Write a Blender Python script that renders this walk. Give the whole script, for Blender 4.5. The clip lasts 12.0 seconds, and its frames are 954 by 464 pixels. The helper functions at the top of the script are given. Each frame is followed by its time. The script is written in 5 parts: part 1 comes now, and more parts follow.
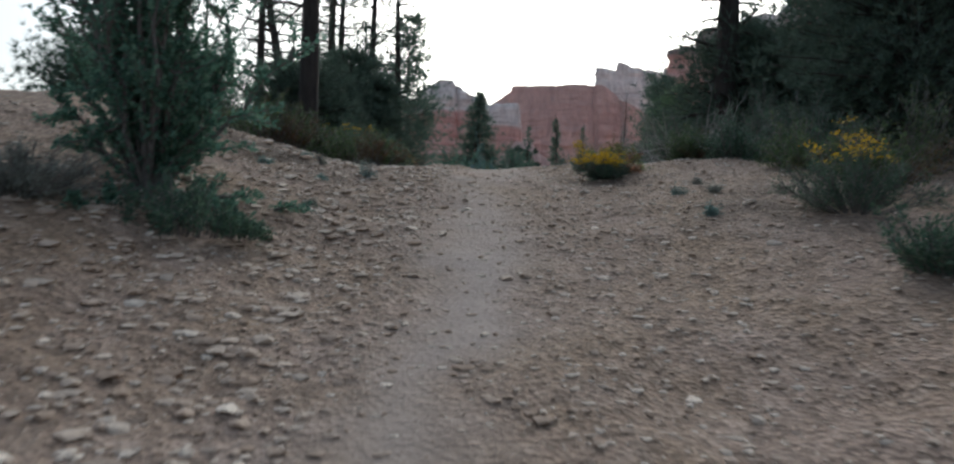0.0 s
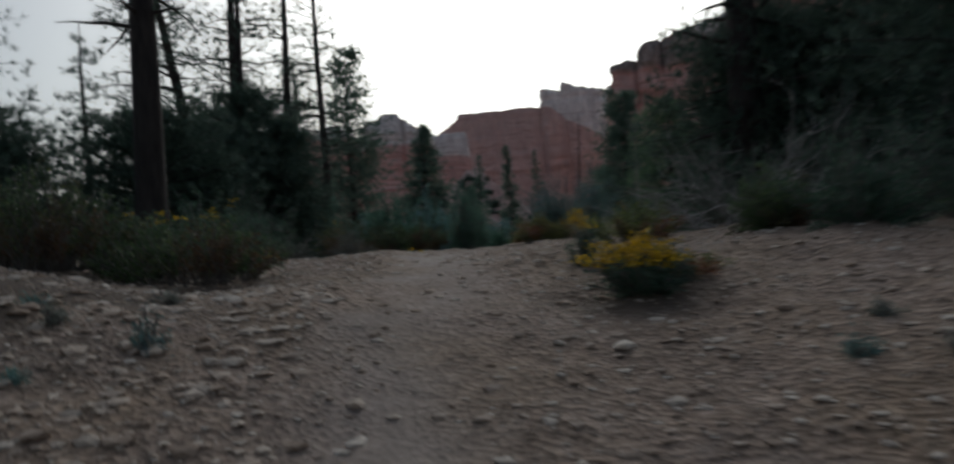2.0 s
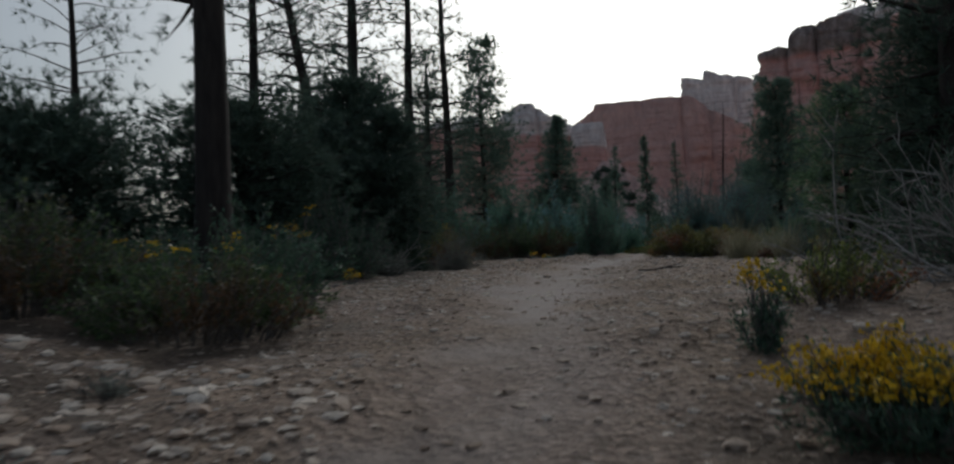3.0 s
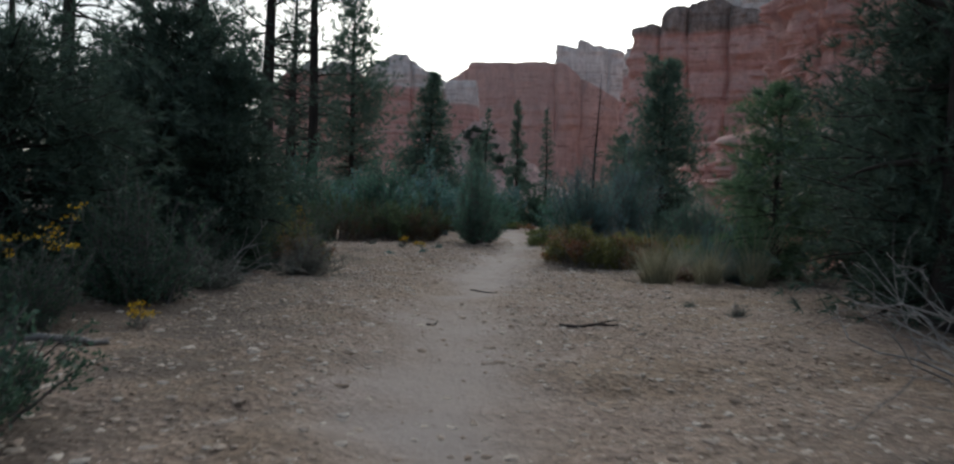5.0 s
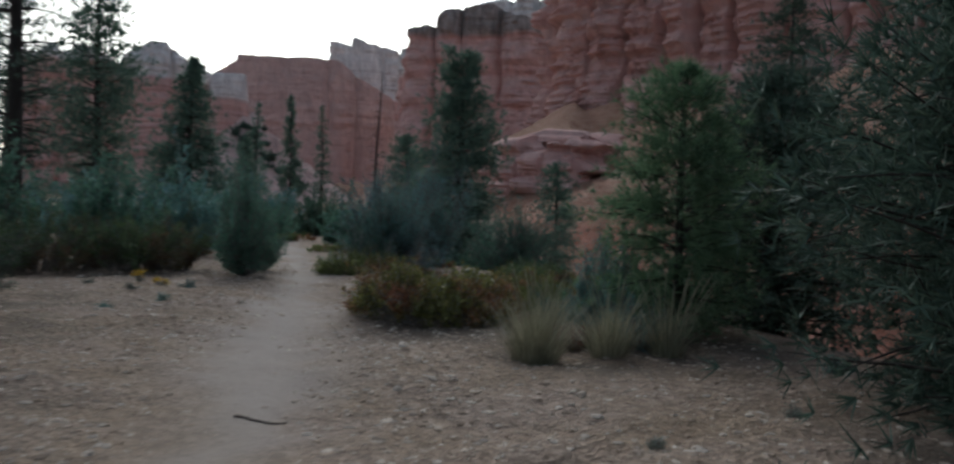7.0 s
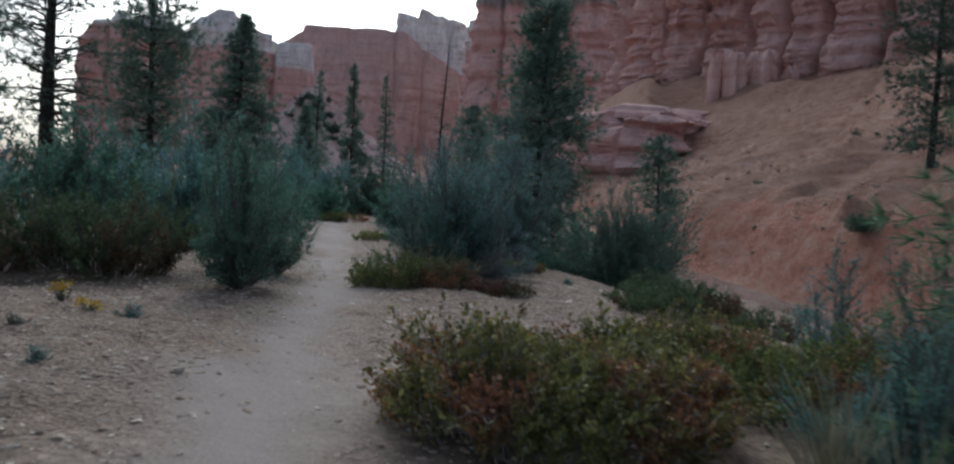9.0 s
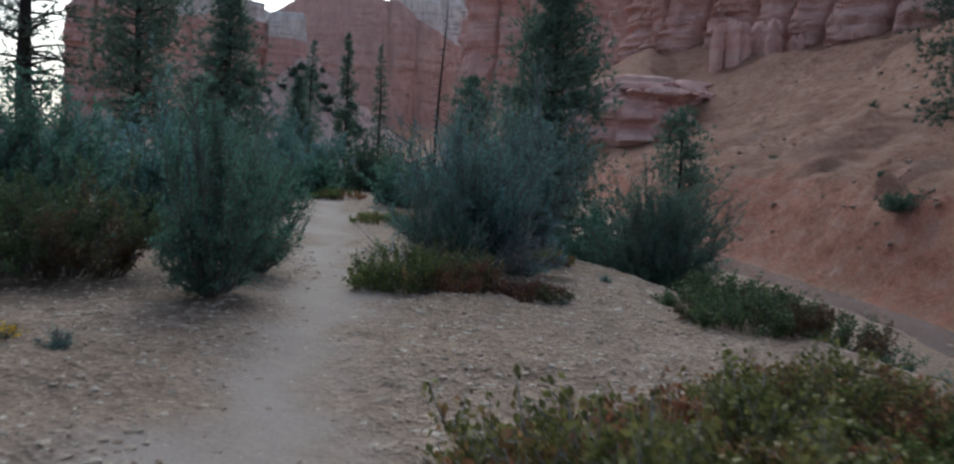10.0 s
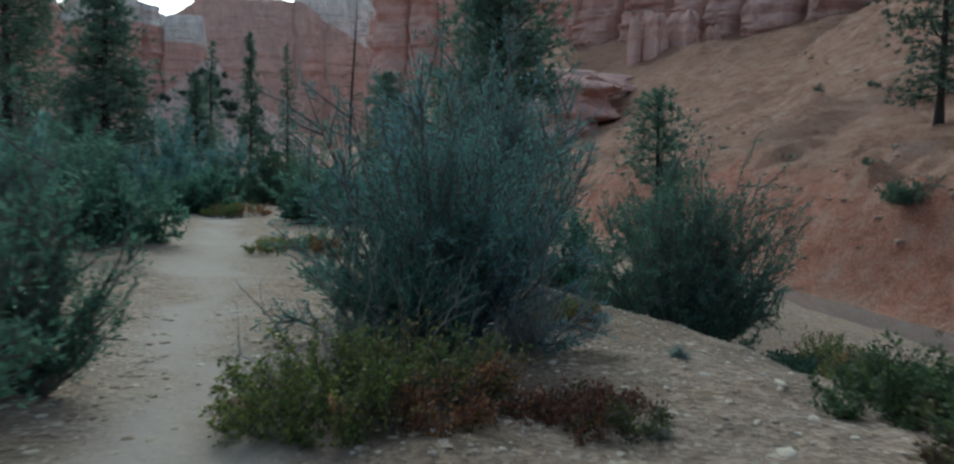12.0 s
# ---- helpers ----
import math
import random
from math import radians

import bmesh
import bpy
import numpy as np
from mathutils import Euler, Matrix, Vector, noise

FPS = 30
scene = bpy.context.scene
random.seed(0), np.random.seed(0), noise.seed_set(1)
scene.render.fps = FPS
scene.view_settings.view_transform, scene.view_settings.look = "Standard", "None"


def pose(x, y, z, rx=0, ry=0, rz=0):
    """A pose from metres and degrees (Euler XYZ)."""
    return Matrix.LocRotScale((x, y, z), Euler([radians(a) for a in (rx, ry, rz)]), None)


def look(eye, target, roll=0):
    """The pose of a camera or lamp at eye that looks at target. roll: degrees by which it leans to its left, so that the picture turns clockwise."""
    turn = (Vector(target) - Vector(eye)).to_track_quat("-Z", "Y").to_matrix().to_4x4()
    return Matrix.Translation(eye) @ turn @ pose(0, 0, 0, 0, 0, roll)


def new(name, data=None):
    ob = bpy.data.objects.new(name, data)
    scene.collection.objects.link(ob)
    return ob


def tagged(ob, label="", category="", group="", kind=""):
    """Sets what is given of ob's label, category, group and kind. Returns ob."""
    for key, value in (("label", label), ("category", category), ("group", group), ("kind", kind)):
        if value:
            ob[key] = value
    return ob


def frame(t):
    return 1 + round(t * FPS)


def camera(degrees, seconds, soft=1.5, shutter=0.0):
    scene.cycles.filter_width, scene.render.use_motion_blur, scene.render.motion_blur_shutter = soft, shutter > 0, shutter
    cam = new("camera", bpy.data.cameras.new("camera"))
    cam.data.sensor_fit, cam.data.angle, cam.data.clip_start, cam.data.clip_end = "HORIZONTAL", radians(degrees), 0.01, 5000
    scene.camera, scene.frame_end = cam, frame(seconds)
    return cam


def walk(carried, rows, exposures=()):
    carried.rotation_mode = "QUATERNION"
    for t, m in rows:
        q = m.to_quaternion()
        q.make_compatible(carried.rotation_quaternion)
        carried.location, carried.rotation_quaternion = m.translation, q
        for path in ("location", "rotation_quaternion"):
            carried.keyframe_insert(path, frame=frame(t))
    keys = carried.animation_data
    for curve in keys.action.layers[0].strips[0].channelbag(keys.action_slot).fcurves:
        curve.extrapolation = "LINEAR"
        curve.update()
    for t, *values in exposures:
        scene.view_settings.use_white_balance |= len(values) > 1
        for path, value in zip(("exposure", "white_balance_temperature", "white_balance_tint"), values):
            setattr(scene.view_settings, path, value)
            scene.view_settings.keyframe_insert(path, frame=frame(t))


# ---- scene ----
cam = camera(60.0, 12.0, soft=2.3, shutter=0.4)

# seconds, eye x y z, yaw, pitch, roll
ROWS = [
    (0, 0.02, 0.00, 1.50, -1.2, 0.0, 1.2),
    (0.2, -0.02, 0.55, 1.57, -1.6, 0.2, -1.0),
    (0.5, -0.11, 1.38, 1.73, -1.5, 0.5, -3.8),
    (0.8, -0.07, 2.14, 1.85, -3.0, 0.7, -0.2),
    (1, -0.05, 2.64, 1.93, -4.8, 1.3, -3.6),
    (1.2, 0.01, 3.13, 2.00, -5.5, 3.2, -4.1),
    (1.5, 0.14, 3.85, 2.14, -5.1, 3.2, 1.0),
    (1.8, 0.32, 4.49, 2.35, -6.0, 2.2, -0.2),
    (2, 0.39, 4.94, 2.43, -4.2, 1.9, -4.0),
    (2.2, 0.40, 5.45, 2.52, -0.1, 2.3, -6.1),
    (2.5, 0.56, 6.09, 2.60, 0.1, 2.1, -6.4),
    (2.8, 0.67, 6.66, 2.70, 2.6, 2.0, -5.7),
    (3, 0.66, 7.04, 2.81, 5.1, 1.7, -2.3),
    (3.3, 0.69, 7.42, 2.95, 1.4, 1.3, 0.6),
    (3.5, 0.66, 7.65, 3.01, -2.1, 0.6, 1.1),
    (3.6, 0.65, 7.76, 3.04, -2.7, 0.4, 1.5),
    (5.3, 0.38, 10.44, 3.61, -4.4, -1.7, 1.9),
    (5.5, 0.35, 10.86, 3.67, -4.2, -1.4, 2.2),
    (6, 0.25, 11.99, 3.70, -10.0, -0.9, 1.7),
    (6.5, 0.35, 13.20, 3.79, -13.6, -1.6, 0.6),
    (6.6, 0.41, 13.40, 3.80, -14.9, -1.4, 0.9),
    (8.3, 1.80, 17.35, 3.87, -28.0, -2.1, 2.4),
    (8.5, 1.81, 17.86, 3.89, -22.1, -2.3, 1.5),
    (8.7, 1.82, 18.33, 3.89, -17.3, -2.7, 2.0),
    (9, 1.84, 19.04, 3.94, -15.7, -2.9, 3.4),
    (9.5, 1.93, 19.95, 3.96, -16.0, -4.3, 4.0),
    (10, 2.01, 20.91, 4.02, -16.2, -4.8, 3.5),
    (10.5, 2.18, 21.94, 4.00, -16.8, -4.2, 0.6),
    (11, 2.31, 22.90, 4.07, -16.9, -4.7, 0.3),
    (11.5, 2.52, 23.90, 4.10, -18.9, -4.5, -0.8),
    (11.6, 2.58, 24.15, 4.09, -19.3, -4.4, -0.3),
    (12, 2.81, 25.21, 3.97, -22.0, -4.4, 1.4),
]


def heading(x, y, z, yaw, pitch, roll):
    a, b = radians(yaw), radians(pitch)
    way = Vector((-math.sin(a) * math.cos(b), math.cos(a) * math.cos(b), math.sin(b)))
    eye = Vector((x, y, z))
    return look(eye, eye + way, roll)


walk(cam, [(r[0], heading(*r[1:])) for r in ROWS], exposures=((0.0, 0.3, 5950, 4), (0.5, -0.2, 5950, 4), (1.0, -0.45, 5950, 4), (1.5, -0.7, 5950, 4), (2.5, -0.85, 5950, 4), (3.6, -0.8, 5950, 4), (5.4, 0.0, 5900, 3), (6.6, -0.2, 5850, 2), (8.3, 0.05, 5650, 4), (9.0, 0.12, 5600, 4), (9.5, 0.6, 5600, 4), (10.0, 0.22, 5600, 3), (10.5, 0.1, 5550, 1), (11.0, 0.28, 5550, -3), (11.5, 0.3, 5500, -6), (12.0, 0.33, 5500, -10)))

# ---------------------------------------------------------------- sky and sun
world = bpy.data.worlds.new("dusk_sky")
scene.world = world
world.use_nodes = True
wn, wl = world.node_tree.nodes, world.node_tree.links
wn.clear()
sky = wn.new("ShaderNodeTexSky")
sky.sky_type = "NISHITA"
sky.sun_disc = False
sky.sun_elevation = radians(32)
sky.sun_rotation = radians(8)
sky.air_density, sky.dust_density, sky.ozone_density = 1.0, 4.0, 1.0
soften = wn.new("ShaderNodeHueSaturation")
soften.inputs["Saturation"].default_value = 0.55
backg = wn.new("ShaderNodeBackground")
backg.inputs["Strength"].default_value = 0.11
wout = wn.new("ShaderNodeOutputWorld")
wl.new(sky.outputs["Color"], soften.inputs["Color"])
wl.new(soften.outputs["Color"], backg.inputs["Color"])
wl.new(backg.outputs["Background"], wout.inputs["Surface"])

sun = new("sun", bpy.data.lights.new("sun", "SUN"))
sun.data.energy, sun.data.angle, sun.data.color = 0.6, radians(40), (1.0, 0.95, 0.9)
sun.matrix_basis = look((0, 0, 100), (-math.sin(radians(8)) * 100, -100 * math.cos(radians(8)), 100 - 100 * math.tan(radians(48))))


# ---------------------------------------------------------------- materials
def material(name):
    m = bpy.data.materials.new(name)
    m.use_nodes = True
    n, l = m.node_tree.nodes, m.node_tree.links
    return m, n, l, n["Principled BSDF"]


def noise_node(n, l, scale, detail=6, rough=0.6, coords="Object", stretch=None):
    tc = n.new("ShaderNodeTexCoord")
    t = n.new("ShaderNodeTexNoise")
    t.inputs["Scale"].default_value, t.inputs["Detail"].default_value, t.inputs["Roughness"].default_value = scale, detail, rough
    src = tc.outputs[coords]
    if stretch:
        mp = n.new("ShaderNodeMapping")
        mp.inputs["Scale"].default_value = stretch
        l.new(src, mp.inputs["Vector"])
        src = mp.outputs["Vector"]
    l.new(src, t.inputs["Vector"])
    return t


def ramp_node(n, l, src, stops):
    r = n.new("ShaderNodeValToRGB")
    e = r.color_ramp.elements
    while len(e) < len(stops):
        e.new(0.5)
    for i, (p, c) in enumerate(stops):
        e[i].position, e[i].color = p, (*c, 1)
    l.new(src, r.inputs["Fac"])
    return r


def mix_node(n, l, fac, a, b, kind="MIX"):
    m = n.new("ShaderNodeMix")
    m.data_type, m.blend_type = "RGBA", kind
    for sock, v in ((m.inputs[0], fac), (m.inputs[6], a), (m.inputs[7], b)):
        if isinstance(v, (int, float)):
            sock.default_value = v
        elif isinstance(v, tuple):
            sock.default_value = (*v, 1)
        else:
            l.new(v, sock)
    return m.outputs[2]


def bump_node(n, l, bsdf, height, strength, distance):
    b = n.new("ShaderNodeBump")
    b.inputs["Strength"].default_value, b.inputs["Distance"].default_value = strength, distance
    l.new(height, b.inputs["Height"])
    l.new(b.outputs["Normal"], bsdf.inputs["Normal"])
    return b


def soil_material():
    m, n, l, b = material("gravelly_soil")
    big = noise_node(n, l, 0.9, 5)
    mid = noise_node(n, l, 7, 8, 0.7)
    fine = noise_node(n, l, 60, 6, 0.75)
    tc = n.new("ShaderNodeTexCoord")
    vor = n.new("ShaderNodeTexVoronoi")
    vor.inputs["Scale"].default_value = 26
    l.new(tc.outputs["Object"], vor.inputs["Vector"])
    base = ramp_node(n, l, mid.outputs["Fac"], [(0.25, (0.135, 0.1, 0.078)), (0.5, (0.272, 0.215, 0.175)), (0.75, (0.42, 0.355, 0.308))])
    warm = ramp_node(n, l, big.outputs["Fac"], [(0.38, (0.96, 0.88, 0.76)), (0.62, (1.06, 1.01, 1.0))])
    earth = mix_node(n, l, 1.0, base.outputs["Color"], warm.outputs["Color"], "MULTIPLY")
    chips = ramp_node(n, l, vor.outputs["Color"], [(0.2, (0.62, 0.6, 0.58)), (0.8, (1.25, 1.22, 1.2))])
    earth = mix_node(n, l, 0.75, earth, chips.outputs["Color"], "MULTIPLY")
    masks = n.new("ShaderNodeVertexColor")
    masks.layer_name = "cover"
    sep = n.new("ShaderNodeSeparateColor")
    l.new(masks.outputs["Color"], sep.inputs["Color"])
    dust = ramp_node(n, l, fine.outputs["Fac"], [(0.3, (0.29, 0.24, 0.215)), (0.7, (0.41, 0.355, 0.325))])
    c = mix_node(n, l, sep.outputs[0], earth, dust.outputs["Color"])
    streak = noise_node(n, l, 0.8, 14, 0.76, stretch=(1, 1, 2))
    clay = ramp_node(n, l, streak.outputs["Fac"], [(0.32, (0.27, 0.095, 0.062)), (0.46, (0.46, 0.19, 0.13)), (0.58, (0.49, 0.27, 0.21)), (0.72, (0.5, 0.36, 0.32))])
    scree = ramp_node(n, l, streak.outputs["Fac"], [(0.33, (0.19, 0.085, 0.058)), (0.46, (0.36, 0.19, 0.13)), (0.58, (0.42, 0.255, 0.19)), (0.7, (0.52, 0.4, 0.35))])
    geo = n.new("ShaderNodeNewGeometry")
    xyz = n.new("ShaderNodeSeparateXYZ")
    l.new(geo.outputs["Position"], xyz.inputs["Vector"])
    wob = noise_node(n, l, 0.25, 6, 0.65)
    zw = n.new("ShaderNodeMath")
    zw.operation = "MULTIPLY_ADD"
    zw.inputs[1].default_value = 6.0
    l.new(wob.outputs["Fac"], zw.inputs[0])
    l.new(xyz.outputs["Z"], zw.inputs[2])
    upper = n.new("ShaderNodeMapRange")
    upper.inputs["From Min"].default_value, upper.inputs["From Max"].default_value = 6.6, 7.4
    l.new(zw.outputs["Value"], upper.inputs["Value"])
    red = mix_node(n, l, upper.outputs["Result"], clay.outputs["Color"], scree.outputs["Color"])
    redm = mix_node(n, l, 0.5, red, chips.outputs["Color"], "MULTIPLY")
    c = mix_node(n, l, sep.outputs[1], c, redm)
    # fallen litter, its colour also holding the shade of the plants above
    shaded_litter = ramp_node(n, l, fine.outputs["Fac"], [(0.3, (0.035, 0.026, 0.02)), (0.7, (0.13, 0.1, 0.075))])
    c = mix_node(n, l, sep.outputs[2], c, shaded_litter.outputs["Color"])
    l.new(c, b.inputs["Base Color"])
    b.inputs["Roughness"].default_value = 0.95
    add = n.new("ShaderNodeMath")
    loose = n.new("ShaderNodeMath")
    loose.operation = "MULTIPLY_ADD"
    loose.inputs[1].default_value, loose.inputs[2].default_value = -0.9, 1.0
    l.new(sep.outputs[0], loose.inputs[0])
    chipped = n.new("ShaderNodeMath")
    chipped.operation = "MULTIPLY"
    l.new(vor.outputs["Distance"], chipped.inputs[0])
    l.new(loose.outputs["Value"], chipped.inputs[1])
    l.new(mid.outputs["Fac"], add.inputs[0])
    l.new(chipped.outputs["Value"], add.inputs[1])
    first = bump_node(n, l, b, add.outputs["Value"], 0.7, 0.03)
    gully = noise_node(n, l, 1.5, 12, 0.76)
    scaled = n.new("ShaderNodeMath")
    scaled.operation = "MULTIPLY"
    l.new(gully.outputs["Fac"], scaled.inputs[0])
    l.new(sep.outputs[1], scaled.inputs[1])
    second = n.new("ShaderNodeBump")
    second.inputs["Strength"].default_value, second.inputs["Distance"].default_value = 0.75, 0.8
    l.new(scaled.outputs["Value"], second.inputs["Height"])
    l.new(second.outputs["Normal"], first.inputs["Normal"])
    return m


def rock_material(name, white_from, fine=1.0, cap_dark=(0.68, 0.645, 0.64), cap_light=(0.86, 0.83, 0.82), marks=0.5, wash=0.0):
    """Banded sandstone; white_from: height above which the beds are pale."""
    m, n, l, b = material(name)
    geo = n.new("ShaderNodeNewGeometry")
    sep = n.new("ShaderNodeSeparateXYZ")
    l.new(geo.outputs["Position"], sep.inputs["Vector"])
    wob = noise_node(n, l, 0.05, 4)
    wav = n.new("ShaderNodeMath")
    wav.operation = "MULTIPLY_ADD"
    wav.inputs[1].default_value = 5.0 / fine
    l.new(wob.outputs["Fac"], wav.inputs[0])
    l.new(sep.outputs["Z"], wav.inputs[2])
    comb = n.new("ShaderNodeCombineXYZ")
    l.new(wav.outputs["Value"], comb.inputs["Z"])
    beds = n.new("ShaderNodeTexNoise")
    beds.inputs["Scale"].default_value, beds.inputs["Detail"].default_value = 0.35 * fine, 5
    l.new(comb.outputs["Vector"], beds.inputs["Vector"])
    col = ramp_node(n, l, beds.outputs["Fac"], [(0.32, (0.55, 0.305, 0.275)), (0.42, (0.66, 0.395, 0.36)), (0.5, (0.69, 0.445, 0.41)), (0.58, (0.71, 0.495, 0.46)), (0.64, (0.6, 0.35, 0.32)), (0.72, (0.67, 0.42, 0.385))])
    faded = mix_node(n, l, wash, col.outputs["Color"], (0.62, 0.47, 0.44))
    grain = noise_node(n, l, 0.5 * fine, 10, 0.7, stretch=(1, 1, 0.35))
    gr = ramp_node(n, l, grain.outputs["Fac"], [(0.3, (0.74, 0.72, 0.71)), (0.65, (1.14, 1.12, 1.1))])
    pale = ramp_node(n, l, grain.outputs["Fac"], [(0.3, cap_dark), (0.6, cap_light)])
    cap = n.new("ShaderNodeMapRange")
    cap.inputs["From Min"].default_value, cap.inputs["From Max"].default_value = white_from + 2.0, white_from + 3.2
    l.new(wav.outputs["Value"], cap.inputs["Value"])
    c = mix_node(n, l, cap.outputs["Result"], faded, pale.outputs["Color"])
    c = mix_node(n, l, 0.8, c, gr.outputs["Color"], "MULTIPLY")
    thin = n.new("ShaderNodeTexNoise")
    thin.inputs["Scale"].default_value, thin.inputs["Detail"].default_value = 1.1 * fine, 3
    l.new(comb.outputs["Vector"], thin.inputs["Vector"])
    broken = noise_node(n, l, 0.12, 5, 0.7)
    gate = n.new("ShaderNodeMath")
    gate.operation = "MULTIPLY"
    l.new(thin.outputs["Fac"], gate.inputs[0])
    l.new(broken.outputs["Fac"], gate.inputs[1])
    seams = ramp_node(n, l, gate.outputs["Value"], [(0.30, (1, 1, 1)), (0.35, (0.52, 0.43, 0.41))])
    c = mix_node(n, l, marks, c, seams.outputs["Color"], "MULTIPLY")
    stain = noise_node(n, l, 0.35, 6, 0.65, stretch=(1, 1, 0.12))
    runs = ramp_node(n, l, stain.outputs["Fac"], [(0.34, (0.72, 0.66, 0.65)), (0.5, (1, 1, 1))])
    c = mix_node(n, l, 0.8 * marks, c, runs.outputs["Color"], "MULTIPLY")
    l.new(c, b.inputs["Base Color"])
    b.inputs["Roughness"].default_value = 0.95
    bump_node(n, l, b, grain.outputs["Fac"], 0.8, 0.8 / fine)
    return m


def leaf_material(name, stops, patch=None, patch_scale=2.0, glow=0.25, rough=0.6):
    """Leaves that vary one by one; patch: colours of whole sprigs that differ."""
    m, n, l, b = material(name)
    geo = n.new("ShaderNodeNewGeometry")
    r = ramp_node(n, l, geo.outputs["Random Per Island"], stops)
    c = r.outputs["Color"]
    if patch:
        p = noise_node(n, l, patch_scale, 4, 0.6)
        k = ramp_node(n, l, p.outputs["Fac"], [(0.5, (0, 0, 0)), (0.6, (1, 1, 1))])
        r2 = ramp_node(n, l, geo.outputs["Random Per Island"], patch)
        c = mix_node(n, l, k.outputs["Color"], c, r2.outputs["Color"])
    l.new(c, b.inputs["Base Color"])
    b.inputs["Roughness"].default_value = rough
    tr = n.new("ShaderNodeBsdfTranslucent")
    l.new(c, tr.inputs["Color"])
    mx = n.new("ShaderNodeMixShader")
    mx.inputs["Fac"].default_value = glow
    l.new(b.outputs["BSDF"], mx.inputs[1])
    l.new(tr.outputs["BSDF"], mx.inputs[2])
    l.new(mx.outputs["Shader"], n["Material Output"].inputs["Surface"])
    return m


def bark_material(name, dark, light, scale=9):
    m, n, l, b = material(name)
    t = noise_node(n, l, scale, 8, 0.7, stretch=(1, 1, 0.2))
    r = ramp_node(n, l, t.outputs["Fac"], [(0.35, dark), (0.65, light)])
    l.new(r.outputs["Color"], b.inputs["Base Color"])
    b.inputs["Roughness"].default_value = 0.9
    bump_node(n, l, b, t.outputs["Fac"], 0.9, 0.02)
    return m


def stone_material():
    m, n, l, b = material("pale_limestone_chips")
    geo = n.new("ShaderNodeNewGeometry")
    r = ramp_node(n, l, geo.outputs["Random Per Island"], [(0.0, (0.36, 0.275, 0.21)), (0.4, (0.53, 0.435, 0.36)), (0.75, (0.65, 0.565, 0.48)), (1.0, (0.84, 0.775, 0.69))])
    ob = n.new("ShaderNodeObjectInfo")
    r2 = ramp_node(n, l, ob.outputs["Random"], [(0.0, (0.75, 0.72, 0.7)), (1.0, (1.15, 1.12, 1.1))])
    t = noise_node(n, l, 30, 6)
    r3 = ramp_node(n, l, t.outputs["Fac"], [(0.3, (0.7, 0.68, 0.66)), (0.7, (1.1, 1.1, 1.1))])
    c = mix_node(n, l, 1.0, r.outputs["Color"], r2.outputs["Color"], "MULTIPLY")
    c = mix_node(n, l, 0.8, c, r3.outputs["Color"], "MULTIPLY")
    l.new(c, b.inputs["Base Color"])
    b.inputs["Roughness"].default_value = 0.92
    bump_node(n, l, b, t.outputs["Fac"], 0.5, 0.01)
    return m


def water_material():
    m, n, l, b = material("shallow_creek_water")
    t = noise_node(n, l, 3, 4, 0.5)
    r = ramp_node(n, l, t.outputs["Fac"], [(0.3, (0.13, 0.135, 0.135)), (0.7, (0.19, 0.185, 0.18))])
    l.new(r.outputs["Color"], b.inputs["Base Color"])
    b.inputs["Roughness"].default_value = 0.07
    bump_node(n, l, b, t.outputs["Fac"], 0.2, 0.03)
    return m


SOIL = soil_material()
STONE = stone_material()
WATER = water_material()
ROCK_DEBRIS = bark_material("broken_red_rock", (0.28, 0.17, 0.13), (0.52, 0.4, 0.33), 3)
ROCK_RED = rock_material("red_banded_sandstone", 400)
ROCK_NEAR = rock_material("red_ledged_rock", 400, 2.0)
ROCK_SOFT = rock_material("smooth_pink_sandstone", 400, 0.8, marks=0.3, wash=0.75)
ROCK_APRON = rock_material("pale_pink_talus", 400, 1.2, marks=0.1, wash=0.85)
ROCK_CAP = {}
NEEDLE = leaf_material("dark_pine_needles", [(0.0, (0.048, 0.085, 0.065)), (0.6, (0.09, 0.145, 0.11)), (1.0, (0.145, 0.205, 0.15))], glow=0.2)
JUNIPER = leaf_material("juniper_sprays", [(0.0, (0.042, 0.09, 0.064)), (0.6, (0.09, 0.165, 0.11)), (1.0, (0.145, 0.225, 0.14))], glow=0.25)
# needles of the far trees: daylight and distance haze put into paler colours
HAZED_NEEDLE = leaf_material("haze_paled_needles", [(0.0, (0.09, 0.15, 0.12)), (0.6, (0.16, 0.255, 0.195)), (1.0, (0.24, 0.34, 0.255))], glow=0.35)
JUNIPER_LIGHT = leaf_material("bright_juniper_sprays", [(0.0, (0.09, 0.165, 0.095)), (0.6, (0.165, 0.27, 0.15)), (1.0, (0.245, 0.35, 0.195))], glow=0.35)
SAGE = leaf_material("blue_green_narrow_leaves", [(0.0, (0.095, 0.2, 0.187)), (0.6, (0.155, 0.298, 0.275)), (1.0, (0.245, 0.405, 0.375))], [(0.0, (0.11, 0.21, 0.245)), (1.0, (0.21, 0.345, 0.39))], 1.2, glow=0.35)
GREENLEAF = leaf_material("green_willow_leaves", [(0.0, (0.067, 0.148, 0.11)), (0.6, (0.125, 0.25, 0.182)), (1.0, (0.2, 0.345, 0.245))], glow=0.35)
